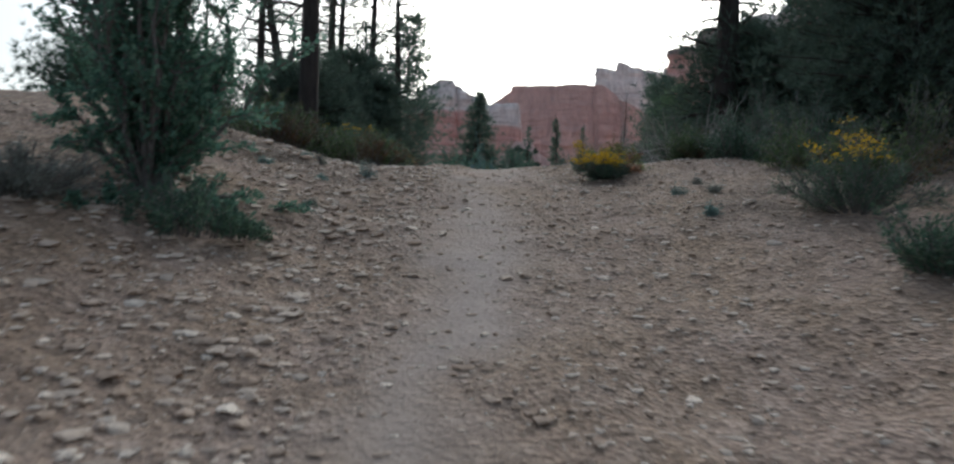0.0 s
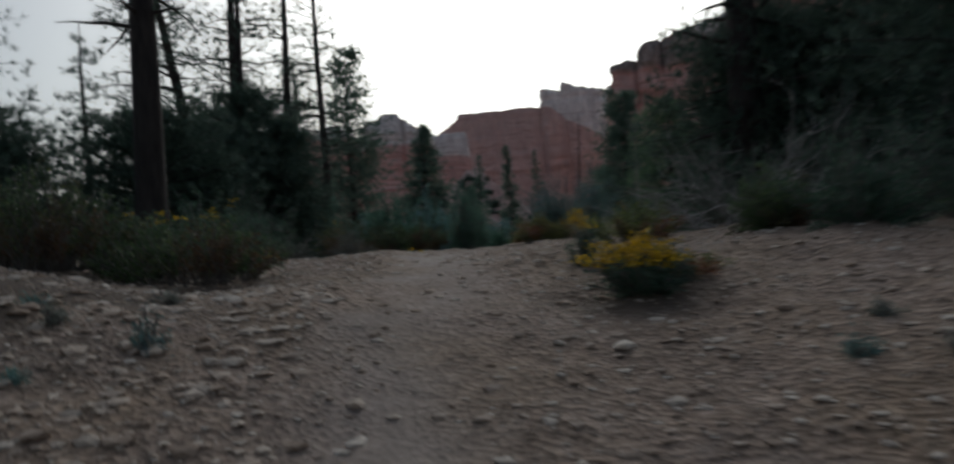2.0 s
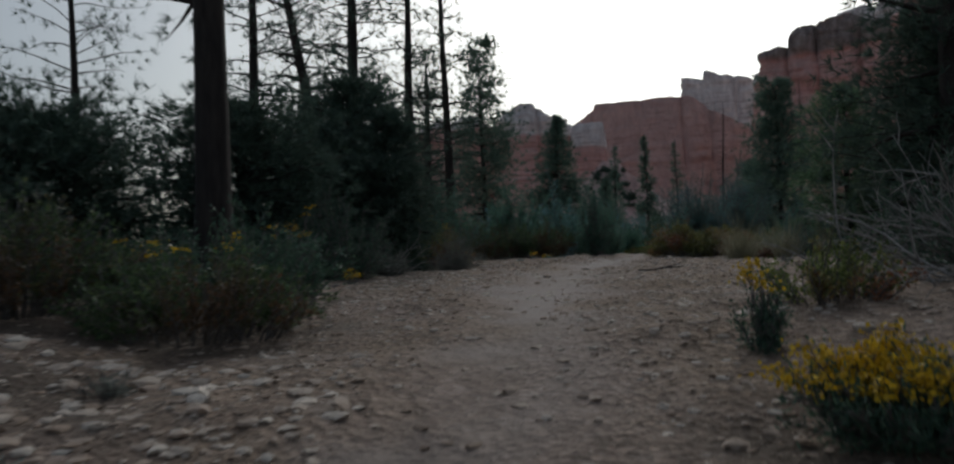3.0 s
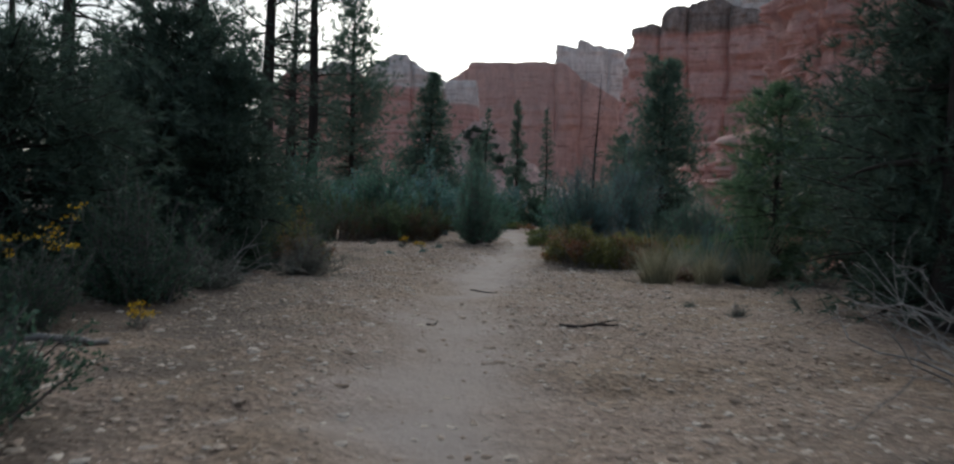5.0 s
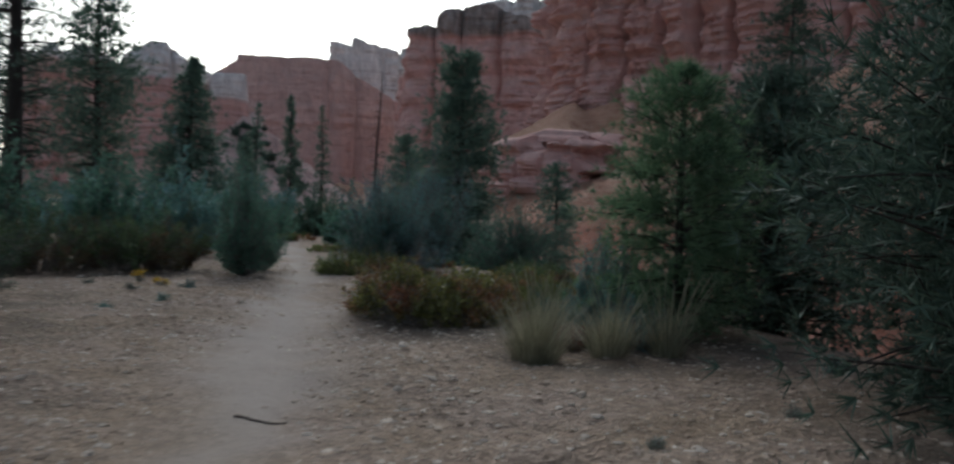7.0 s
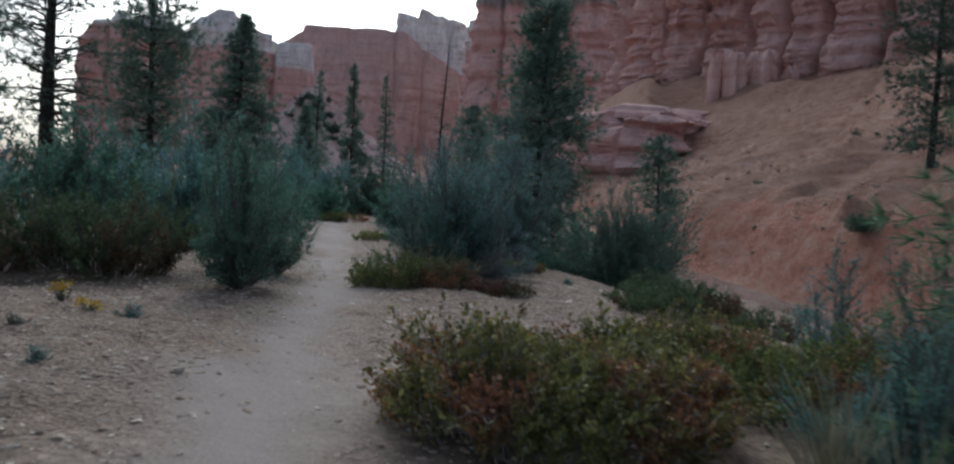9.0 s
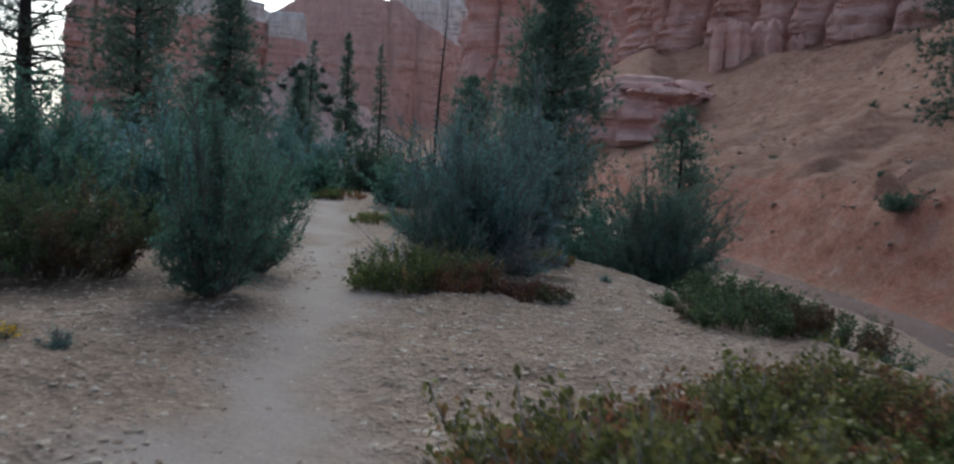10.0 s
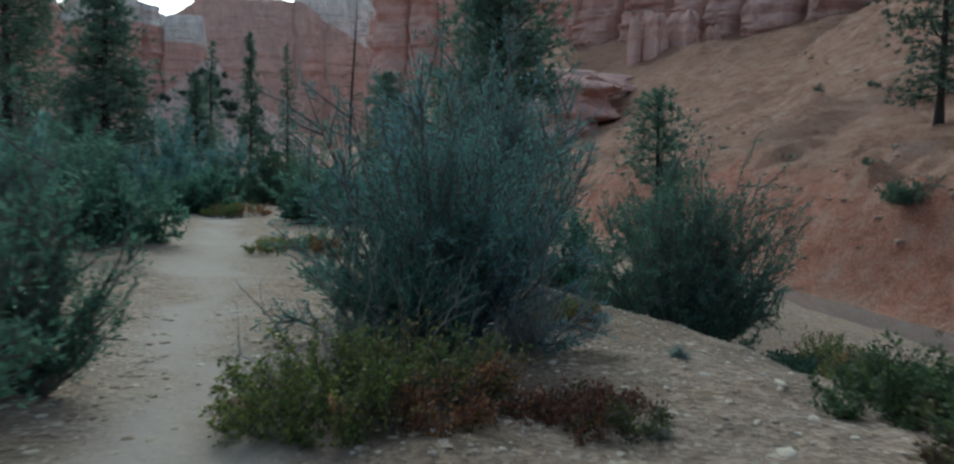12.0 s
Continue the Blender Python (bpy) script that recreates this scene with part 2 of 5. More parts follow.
MANZ = leaf_material("low_evergreen_leaves", [(0.0, (0.07, 0.105, 0.03)), (0.6, (0.175, 0.22, 0.065)), (1.0, (0.31, 0.34, 0.11))], [(0.0, (0.14, 0.058, 0.036)), (0.6, (0.34, 0.145, 0.08)), (1.0, (0.45, 0.235, 0.125))], 1.6, glow=0.3)
MANZ_MIXED = leaf_material("reddening_manzanita_leaves", [(0.0, (0.08, 0.095, 0.03)), (0.6, (0.2, 0.205, 0.065)), (1.0, (0.33, 0.32, 0.11))], [(0.0, (0.15, 0.065, 0.04)), (0.6, (0.36, 0.16, 0.09)), (1.0, (0.46, 0.26, 0.14))], 2.2, glow=0.3)
MANZ_DARK = leaf_material("dark_thicket_leaves", [(0.0, (0.045, 0.085, 0.04)), (0.6, (0.10, 0.16, 0.07)), (1.0, (0.18, 0.24, 0.10))], [(0.0, (0.07, 0.05, 0.03)), (1.0, (0.19, 0.11, 0.06))], 1.3, glow=0.3)
MANZ_RED = leaf_material("reddened_leaves", [(0.0, (0.062, 0.031, 0.025)), (0.6, (0.163, 0.062, 0.044)), (1.0, (0.250, 0.112, 0.062))], [(0.0, (0.050, 0.062, 0.025)), (1.0, (0.125, 0.138, 0.044))], 1.5)
GREY_LEAF = leaf_material("grey_sagebrush_leaves", [(0.0, (0.143, 0.163, 0.143)), (1.0, (0.351, 0.377, 0.325))])
STRAW = leaf_material("dry_straw_blades", [(0.0, (0.208, 0.208, 0.143)), (0.6, (0.351, 0.338, 0.234)), (1.0, (0.520, 0.481, 0.351))])
YELLOW = leaf_material("yellow_blossoms", [(0.0, (0.500, 0.300, 0.010)), (1.0, (0.800, 0.550, 0.030))])
BARK = bark_material("dark_conifer_bark", (0.015, 0.012, 0.011), (0.055, 0.045, 0.04))
TWIG = bark_material("grey_brown_twigs", (0.09, 0.08, 0.075), (0.24, 0.22, 0.21), 30)
DEADWOOD = bark_material("weathered_grey_deadwood", (0.2, 0.19, 0.185), (0.44, 0.42, 0.40), 20)
DARKSTICK = bark_material("dark_fallen_stick_bark", (0.025, 0.018, 0.015), (0.08, 0.06, 0.05), 30)


# ---------------------------------------------------------------- mesh helpers
def mesh_from(name, verts, loops, sizes, mat, smooth=False):
    """A mesh from arrays: loops is the flat list of corners, sizes the corners of each face."""
    me = bpy.data.meshes.new(name)
    verts = np.asarray(verts, np.float32)
    loops, sizes = np.asarray(loops, np.int32).ravel(), np.asarray(sizes, np.int32)
    me.vertices.add(len(verts))
    me.vertices.foreach_set("co", verts.ravel())
    me.loops.add(len(loops))
    me.loops.foreach_set("vertex_index", loops)
    me.polygons.add(len(sizes))
    me.polygons.foreach_set("loop_start", np.r_[0, np.cumsum(sizes)[:-1]].astype(np.int32))
    me.polygons.foreach_set("use_smooth", np.full(len(sizes), smooth))
    me.update(calc_edges=True)
    me.materials.append(mat)
    return me


def part(name, mesh, parent, label="", kind=""):
    ob = new(name, mesh)
    ob.parent = parent
    tagged(ob, kind=kind)
    if label:
        tagged(ob, label)
    return ob


def thing(name, x, y, z, label, category, group=""):
    ob = new(name)
    ob.location = (x, y, z)
    return tagged(ob, label, category, group)


def tubes_mesh(name, lines, mat, sides=5):
    """Tapered tubes; lines: (points (n,3), radii (n,))."""
    V, L, S, base = [], [], [], 0
    ang = np.linspace(0, 2 * np.pi, sides, endpoint=False)
    for pts, rad in lines:
        pts, rad = np.asarray(pts, float), np.asarray(rad, float)
        k = len(pts)
        tang = np.gradient(pts, axis=0)
        tang /= np.linalg.norm(tang, axis=1, keepdims=True) + 1e-9
        ref = np.where(np.abs(tang[:, 2:3]) > 0.9, [[1.0, 0, 0]], [[0, 0, 1.0]])
        u = np.cross(tang, ref)
        u /= np.linalg.norm(u, axis=1, keepdims=True) + 1e-9
        v = np.cross(tang, u)
        ring = pts[:, None] + rad[:, None, None] * (np.cos(ang)[None, :, None] * u[:, None] + np.sin(ang)[None, :, None] * v[:, None])
        V.append(ring.reshape(-1, 3))
        i = np.arange(k - 1)[:, None] * sides + base
        j = np.arange(sides)[None]
        q = np.stack([i + j, i + (j + 1) % sides, i + sides + (j + 1) % sides, i + sides + j], -1).reshape(-1, 4)
        L.append(q.ravel())
        S.append(np.full(len(q), 4))
        L.append(base + (k - 1) * sides + np.arange(sides))
        S.append(np.array([sides]))
        base += k * sides
    return mesh_from(name, np.concatenate(V), np.concatenate(L), np.concatenate(S), mat, True)


def unit(v):
    return v / (np.linalg.norm(v, axis=-1, keepdims=True) + 1e-9)


def leaves_mesh(name, pos, way, rng, length, width, mat, vary=0.4):
    """Pointed leaves at pos, growing along way, with random lie."""
    n = len(pos)
    way = unit(way)
    side = unit(np.cross(way, rng.normal(size=(n, 3))))
    up = np.cross(side, way)
    s = (1 + vary * rng.uniform(-1, 1, (n, 1)))
    ln, wd = length * s, width * s
    a = pos
    b = pos + way * ln * 0.5 + side * wd * 0.5 + up * ln * 0.06
    c = pos + way * ln
    d = pos + way * ln * 0.5 - side * wd * 0.5 + up * ln * 0.06
    V = np.stack([a, b, c, d], 1).reshape(-1, 3)
    return mesh_from(name, V, np.arange(4 * n), np.full(n, 4), mat)


def tufts_mesh(name, pos, way, rng, length, width, blades, mat, spread=0.9):
    """Bunches of needles: thin three-cornered blades fanning out of pos."""
    n = len(pos)
    p = np.repeat(pos, blades, 0)
    w = unit(np.repeat(unit(way), blades, 0) + spread * rng.normal(size=(n * blades, 3)) * 0.7)
    side = unit(np.cross(w, rng.normal(size=w.shape)))
    ln = length * rng.uniform(0.6, 1.2, (n * blades, 1))
    V = np.stack([p - side * width * 0.5, p + side * width * 0.5, p + w * ln], 1).reshape(-1, 3)
    return mesh_from(name, V, np.arange(3 * n * blades), np.full(n * blades, 3), mat)


# ---------------------------------------------------------------- lie of the land
PROFILE = ((-60, -2.0), (-10, -0.7), (0, 0.05), (2.6, 0.5), (5.6, 1.1), (8, 1.72), (10, 2.2), (12, 2.47), (14, 2.52), (18, 2.6), (25, 2.66), (35, 2.68), (50, 2.66), (150, 5.0), (700, 9.0))


def smooth(a, b, v):
    q = np.clip((v - a) / (b - a), 0, 1)
    return q * q * (3 - 2 * q)


def lattice(ix, iy, seed):
    h = (ix.astype(np.int64) * 374761393 + iy.astype(np.int64) * 668265263 + seed * 1442695041) & 0x7FFFFFFF
    h = ((h ^ (h >> 13)) * 1274126177) & 0x7FFFFFFF
    return ((h ^ (h >> 16)) & 0xFFFF) / 65535.0


def wave(x, y, seed=0):
    """Smooth random heights, about -1 to 1."""
    ix, iy = np.floor(x), np.floor(y)
    fx, fy = x - ix, y - iy
    fx, fy = fx * fx * (3 - 2 * fx), fy * fy * (3 - 2 * fy)
    a, b = lattice(ix, iy, seed), lattice(ix + 1, iy, seed)
    c, d = lattice(ix, iy + 1, seed), lattice(ix + 1, iy + 1, seed)
    return 2 * ((a * (1 - fx) + b * fx) * (1 - fy) + (c * (1 - fx) + d * fx) * fy) - 1


def waves(x, y, octaves, seed=0):
    return sum(wave(x * 2.0 ** k, y * 2.0 ** k, seed + k) / 2.0 ** k for k in range(octaves))


TRAIL = ((-20, -0.8), (0, -0.25), (4, -0.15), (6.4, 0.2), (10, 0.35), (14, 0.6), (17.3, 0.8), (22, 1.5), (23.5, 1.95), (27.6, 2.56), (29.4, 2.95), (33.8, 3.3), (44, 4.4), (55, 5.0))


def trail_x(y):
    return np.interp(y, [p[0] for p in TRAIL], [p[1] for p in TRAIL])


FOOT = ((0, 12.5), (20, 13.0), (30, 15.0), (36, 16.9), (42, 18.5), (60, 22.0), (100, 33.0), (900, 270.0))


def slope_foot(y):
    y = np.asarray(y, float)
    return np.interp(y, [p[0] for p in FOOT], [p[1] for p in FOOT]) + 0.5 * wave(y / 6, np.zeros_like(y), 5)


# foot of the red walls: x, y and the height to which scree is banked against them
WALL_FOOT = ((20, 250, 8), (52, 206, 13), (84, 200, 19), (61, 138, 23.5), (70.5, 118.5, 25.5), (80, 100, 26.5), (90, 78, 27.5), (104, 40, 28))


SPUR = ((61, 138, 23.5), (51, 116, 17.5), (42, 98, 12.5))


def scree_bank(x, y):
    best = np.full(np.shape(x), -50.0)
    for (xa, ya, za), (xb, yb, zb) in list(zip(WALL_FOOT, WALL_FOOT[1:])) + list(zip(SPUR, SPUR[1:])):
        ex, ey = xb - xa, yb - ya
        q = np.clip(((x - xa) * ex + (y - ya) * ey) / (ex * ex + ey * ey), 0, 1)
        away = np.hypot(x - xa - q * ex, y - ya - q * ey)
        best = np.maximum(best, za + q * (zb - za) - 0.62 * away + 0.004 * np.minimum(away, 40) ** 2)
    return best


def land(x, y, rough=True):
    x, y = np.asarray(x, float), np.asarray(y, float)
    z = np.interp(y, [p[0] for p in PROFILE], [p[1] for p in PROFILE])
    bank = 1 - smooth(9, 14, y)
    z = z + bank * (0.9 * smooth(0.8, 4.5, -x) + 0.27 * smooth(1.0, 3.5, x))
    d = x - slope_foot(y)
    z = z - smooth(8, 22, y) * (1.42 * smooth(6.5, 11, x) + 0.3 * smooth(-2.2, -1.2, d))
    rib = 1 + 0.1 * waves(x / 9 + 3, y / 4, 3, 9)
    steep = 1.0 + 0.5 * smooth(75, 130, y)
    talus = (3.1 + 0.4 * wave(y / 3.0, x * 0, 17)) * smooth(0, 2.3, d) + steep * (0.33 * np.clip(d - 2.4, 0, 11) + 0.62 * np.maximum(d - 13.4, 0)) * rib
    cliffside = 15.5 + 0.35 * np.maximum(d - 30, 0)
    talus = np.where(talus > cliffside, cliffside, talus)
    z = z + np.where(y > 12, talus, talus * smooth(0, 12, y))
    bank_up = scree_bank(x, y) + (1.2 * waves(x / 14, y / 14, 3, 71) if rough else 0.0)
    gap = np.clip((bank_up - z + 3) / 6, 0, 1)
    z = np.where(y > 30, z * (1 - gap) + bank_up * gap + 3 * gap * (1 - gap), z)
    far = smooth(25, 90, -x)
    z = z + far * 2.0
    if rough:
        tread = 1 - 0.75 * np.exp(-((x - trail_x(y)) / 0.45) ** 2)
        z = z + 0.05 * waves(x / 1.3, y / 1.3, 4, 3) * tread + 0.022 * waves(x * 3, y * 3, 3, 21) * tread
        z = z - 0.05 * np.exp(-((x - trail_x(y)) / 0.5) ** 2)
        z = z + smooth(0.2, 3, d) * (0.2 * waves(x / 2.5, y / 2.2, 6, 33) + 0.42 * np.abs(waves(x / 6, y / 1.1 - x / 4, 4, 38)) - 0.2)
        z = z - 0.3 * smooth(0.0, 0.8, d) * (1 - smooth(2.2, 4.5, d)) * np.abs(waves(x / 3, y / 1.1 + d / 1.2, 4, 44)) + 0.16 * smooth(0.3, 1.5, d) * (1 - smooth(14, 30, d)) * waves(x / 1.1, y / 0.9, 3, 48) + 0.3 * np.exp(-((d - 2.5) / 0.45) ** 2) * (0.4 + waves(x / 3, y / 2.5, 2, 46))
    return z


def axis(near_a, near_b, step, far, grow):
    a = list(np.arange(near_a, near_b, step))
    s, v = step, near_b
    right = [v]
    while v < far:
        s *= grow
        v += s
        right.append(v)
    s, v = step, near_a
    left = []
    while v > -far:
        s *= grow
        v -= s
        left.append(v)
    return np.array(left[::-1] + a + right)


def build_ground():
    xs, ys = axis(-5, 7, 0.075, 900, 1.024), axis(0.5, 31, 0.085, 900, 1.028)
    X, Y = np.meshgrid(xs, ys)
    Z = land(X, Y)
    nx, ny = len(xs), len(ys)
    i = (np.arange(ny - 1)[:, None] * nx + np.arange(nx - 1)[None]).ravel()
    quads = np.stack([i, i + 1, i + nx + 1, i + nx], -1)
    me = mesh_from("ground", np.stack([X, Y, Z], -1).reshape(-1, 3), quads.ravel(), np.full(len(quads), 4), SOIL, True)
    d = X - slope_foot(Y)
    edge = 0.25 * waves(X / 0.8, Y / 0.8, 3, 50)
    path = np.exp(-((X - trail_x(Y) + edge * 1.1) / (0.5 + 0.18 * wave(Y / 2.3, Y * 0, 93))) ** 2) * (0.9 + 0.1 * edge) * (0.72 + 0.35 * waves(X / 1.1, Y / 1.8, 3, 91) + 0.3 * smooth(9, 17, Y))
    red = np.maximum(smooth(-0.6, 0.6, d + edge), smooth(90, 160, Y)) * smooth(4, 14, Y)
    under = np.zeros_like(X)
    for bx, by, r in LITTER_SHADE:
        under = np.maximum(under, np.exp(-(((X - bx) ** 2 + (Y - by) ** 2) / r ** 2) ** 1.5))
    under = np.clip(under * (0.9 + 0.9 * waves(X / 0.5, Y / 0.5, 3, 77)), 0, 1) * (1 - np.clip(path * 1.5, 0, 1))
    col = me.color_attributes.new("cover", "FLOAT_COLOR", "POINT")
    data = np.stack([np.clip(path, 0, 1), np.clip(red, 0, 1), np.clip(under, 0, 1) * 0.8, np.ones_like(path)], -1).astype(np.float32)
    col.data.foreach_set("color", data.ravel())
    ob = new("ground", me)
    return tagged(ob, "tan gravelly trail soil rising over a bank, red clay slope beyond the creek", "ground", kind="structure")


# ---------------------------------------------------------------- plants
def bend(start, way, length, steps, rng, lift=0.0, wander=0.12):
    pts, w = [np.array(start, float)], unit(np.array(way, float))
    for _ in range(steps):
        w = unit(w + rng.normal(size=3) * wander + np.array([0, 0, lift]))
        pts.append(pts[-1] + w * length / steps)
    return np.array(pts)


def along(pts, f):
    k = f * (len(pts) - 1)
    i = np.minimum(k.astype(int), len(pts) - 2)
    w = (k - i)[:, None]
    return pts[i] * (1 - w) + pts[i + 1] * w, unit(pts[i + 1] - pts[i])


def conifer(name, label, x, y, height, crown_r, seed, crown_from=0.15, trunk_r=0.14, lean=(0, 0), whorls=26, per=5, tuft=0.16, tufts=16,
            mat=None, shape="cone", blades=9, width=0.012, droop=-0.05, group="", dead=0.0, z=None, spread=0.9):
    """A conifer: tapered trunk, limbs in whorls, and bunches of needles along the limbs."""
    rng = np.random.default_rng(seed)
    z0 = float(land(x, y)) - 0.08 if z is None else z
    tree = thing(name, x, y, z0, label, "tree", group)
    k = 12
    f = np.linspace(0, 1, k)
    trunk = np.stack([lean[0] * f ** 1.3 * height + 0.02 * height * np.sin(f * 5 + seed) * f * 0.5, lean[1] * f * height, f * height], -1)
    rad = trunk_r * (1 - f) ** 0.8 + 0.012
    rad[0] *= 1.35
    part("trunk", tubes_mesh("trunk", [(trunk, rad)], BARK, 10), tree)
    limbs, P, W = [], [], []
    for lv in np.linspace(0, 1, whorls):
        hf = crown_from + (0.985 - crown_from) * lv
        if shape == "cone":
            reach = crown_r * (1 - lv) ** 0.8 * min(1, 0.55 + lv * 4)
        elif shape == "round":
            reach = crown_r * math.sqrt(max(0.02, 1 - (lv * 2 - 0.75) ** 2 / 1.6))
        else:
            reach = crown_r * (0.45 + 0.55 * math.sin(math.pi * min(1, lv * 1.05 + 0.12)))
        for _ in range(per):
            a = rng.uniform(0, 2 * np.pi)
            ln = reach * rng.uniform(0.55, 1.15)
            if ln < 0.05:
                continue
            s, _w = along(trunk, np.array([min(0.99, hf + rng.uniform(-0.02, 0.02))]))
            pts = bend(s[0], (math.cos(a), math.sin(a), rng.uniform(-0.15, 0.3) + (0.5 * lv if shape != "cone" else 0)), ln, 5, rng, droop + 0.02, 0.13)
            r0 = max(0.006, trunk_r * 0.22 * (1 - lv * 0.7))
            limbs.append((pts, np.linspace(r0, 0.004, 6)))
            if rng.random() < dead:
                continue
            m = max(3, int(tufts * ln / crown_r + 2))
            ff = rng.uniform(0.22, 1.0, m) ** 0.8
            q, w = along(pts, ff)
            off = rng.normal(size=(m, 3)) * (0.13 * ln * (0.4 + ff[:, None])) * np.array([1, 1, 0.55])
            P.append(q + off)
            W.append(w + 0.6 * unit(off) + np.array([0, 0, 0.25]))
    part("limbwork", tubes_mesh("limbwork", limbs, BARK, 4), tree, kind="stuff")
    if P:
        part("crown", tufts_mesh("crown", np.concatenate(P), np.concatenate(W), rng, tuft, width, blades, mat or NEEDLE, spread), tree, kind="stuff")
    return tree


def shrub(name, label, x, y, rx, ry, height, seed, mat, leaves=5000, leaf=(0.04, 0.011), style="fan", stems=45, twig=None, flowers=0, bloom=None,
          group="", bare=0.2, tilt=0.75, z=None, category="shrub", foot=0.2, subs_per=8, skirt=0.55, plume=1.0):
    """A shrub: many stems from the root with leaves along them (fan), or a low dense mound of leafy sprigs (mound)."""
    rng = np.random.default_rng(seed)
    z0 = float(land(x, y)) - 0.03 if z is None else z
    bush = thing(name, x, y, z0, label, category, group)
    lines, P, W, tips = [], [], [], []
    scale = np.array([rx, ry, 1.0])
    for i in range(stems):
        a, t = rng.uniform(0, 2 * np.pi), rng.uniform(0, 1) ** 0.6
        if style == "fan":
            low = rng.random() ** 1.6 * t
            tip = np.array([math.cos(a) * rx * t, math.sin(a) * ry * t, height * (math.sqrt(max(0.05, 1 - (0.8 * t) ** 2)) * (rng.uniform(0.7, 1.0) + 0.16 * rng.random() ** 4) - skirt * low)])
            lump = 1 + plume * (0.42 * float(wave(np.array(math.cos(a) * 2.6 * t + seed), np.array(math.sin(a) * 2.6 * t + seed * 0.37), 8)) + 0.16 * float(wave(np.array(math.cos(a) * 6 * t), np.array(math.sin(a) * 6 * t + seed), 9)) - 0.2)
            tip = tip * lump
            root = np.array([tip[0] * foot, tip[1] * foot, 0])
            mid = np.array([tip[0] * 0.62, tip[1] * 0.62, tip[2] * 0.45])
            u = np.linspace(0, 1, 8)[:, None]
            pts = root * (1 - u) ** 2 + 2 * mid * u * (1 - u) + tip * u ** 2
            pts[1:] += rng.normal(size=(7, 3)) * 0.012 * height * np.linspace(0.3, 1, 7)[:, None]
            ln = float(np.linalg.norm(tip - root))
        else:
            start = np.array([math.cos(a) * rx * 0.72 * t, math.sin(a) * ry * 0.72 * t, 0])
            way = np.array([math.cos(a) * t * 0.8, math.sin(a) * t * 0.8, 1.0])
            lump = 0.72 + 0.33 * float(wave(np.array(start[0] * 2.3 + seed), np.array(start[1] * 2.3), 4))
            ln = height * lump * math.sqrt(max(0.1, 1 - (t * 0.8) ** 2)) * rng.uniform(0.75, 1.12)
            pts = bend(start, way, ln, 5, rng, 0.02, 0.16)
        r0 = 0.004 + 0.006 * height
        lines.append((pts, np.linspace(r0, 0.0025, len(pts))))
        subs = [pts]
        for _ in range(subs_per if style == "fan" else 3):
            s, w = along(pts, rng.uniform(max(0.15, bare), 0.95, 1))
            sub = bend(s[0], w[0] + rng.normal(size=3) * 0.55, ln * rng.uniform(0.14, 0.32), 3, rng, 0.06, 0.12)
            lines.append((sub, np.linspace(r0 * 0.5, 0.002, len(sub))))
            subs.append(sub)
        per = max(1, leaves // (stems * len(subs)))
        for k, sub in enumerate(subs):
            m = per * (2 if k == 0 else 1)
            f = rng.uniform(bare if k == 0 else 0.1, 1.0, m)
            q, w = along(sub, f)
            P.append(q + rng.normal(size=(m, 3)) * 0.02)
            W.append(w * 0.8 + rng.normal(size=(m, 3)) * 0.6)
            tips.append(sub[-1])
    part("stemwork", tubes_mesh("stemwork", lines, twig or TWIG, 4), bush, kind="stuff")
    if leaves:
        part("foliage", leaves_mesh("foliage", np.concatenate(P), np.concatenate(W), rng, leaf[0], leaf[1], mat), bush, kind="stuff")
    if flowers:
        tips = np.array(tips)
        top = tips[np.argsort(tips[:, 2] + 0.15 * rng.random(len(tips)))[-flowers:]]
        if bloom:
            top = top + np.array([bloom[0] * rx, bloom[1] * ry, 0])
        m = 14
        q = np.repeat(top, m, 0) + rng.normal(size=(len(top) * m, 3)) * np.array([0.03, 0.03, 0.012])
        part("bloom", leaves_mesh("bloom", q, rng.normal(size=q.shape) + np.array([0, 0, 0.8]), rng, 0.02, 0.016, YELLOW), bush, "clusters of small yellow blossoms", "stuff")
    return bush


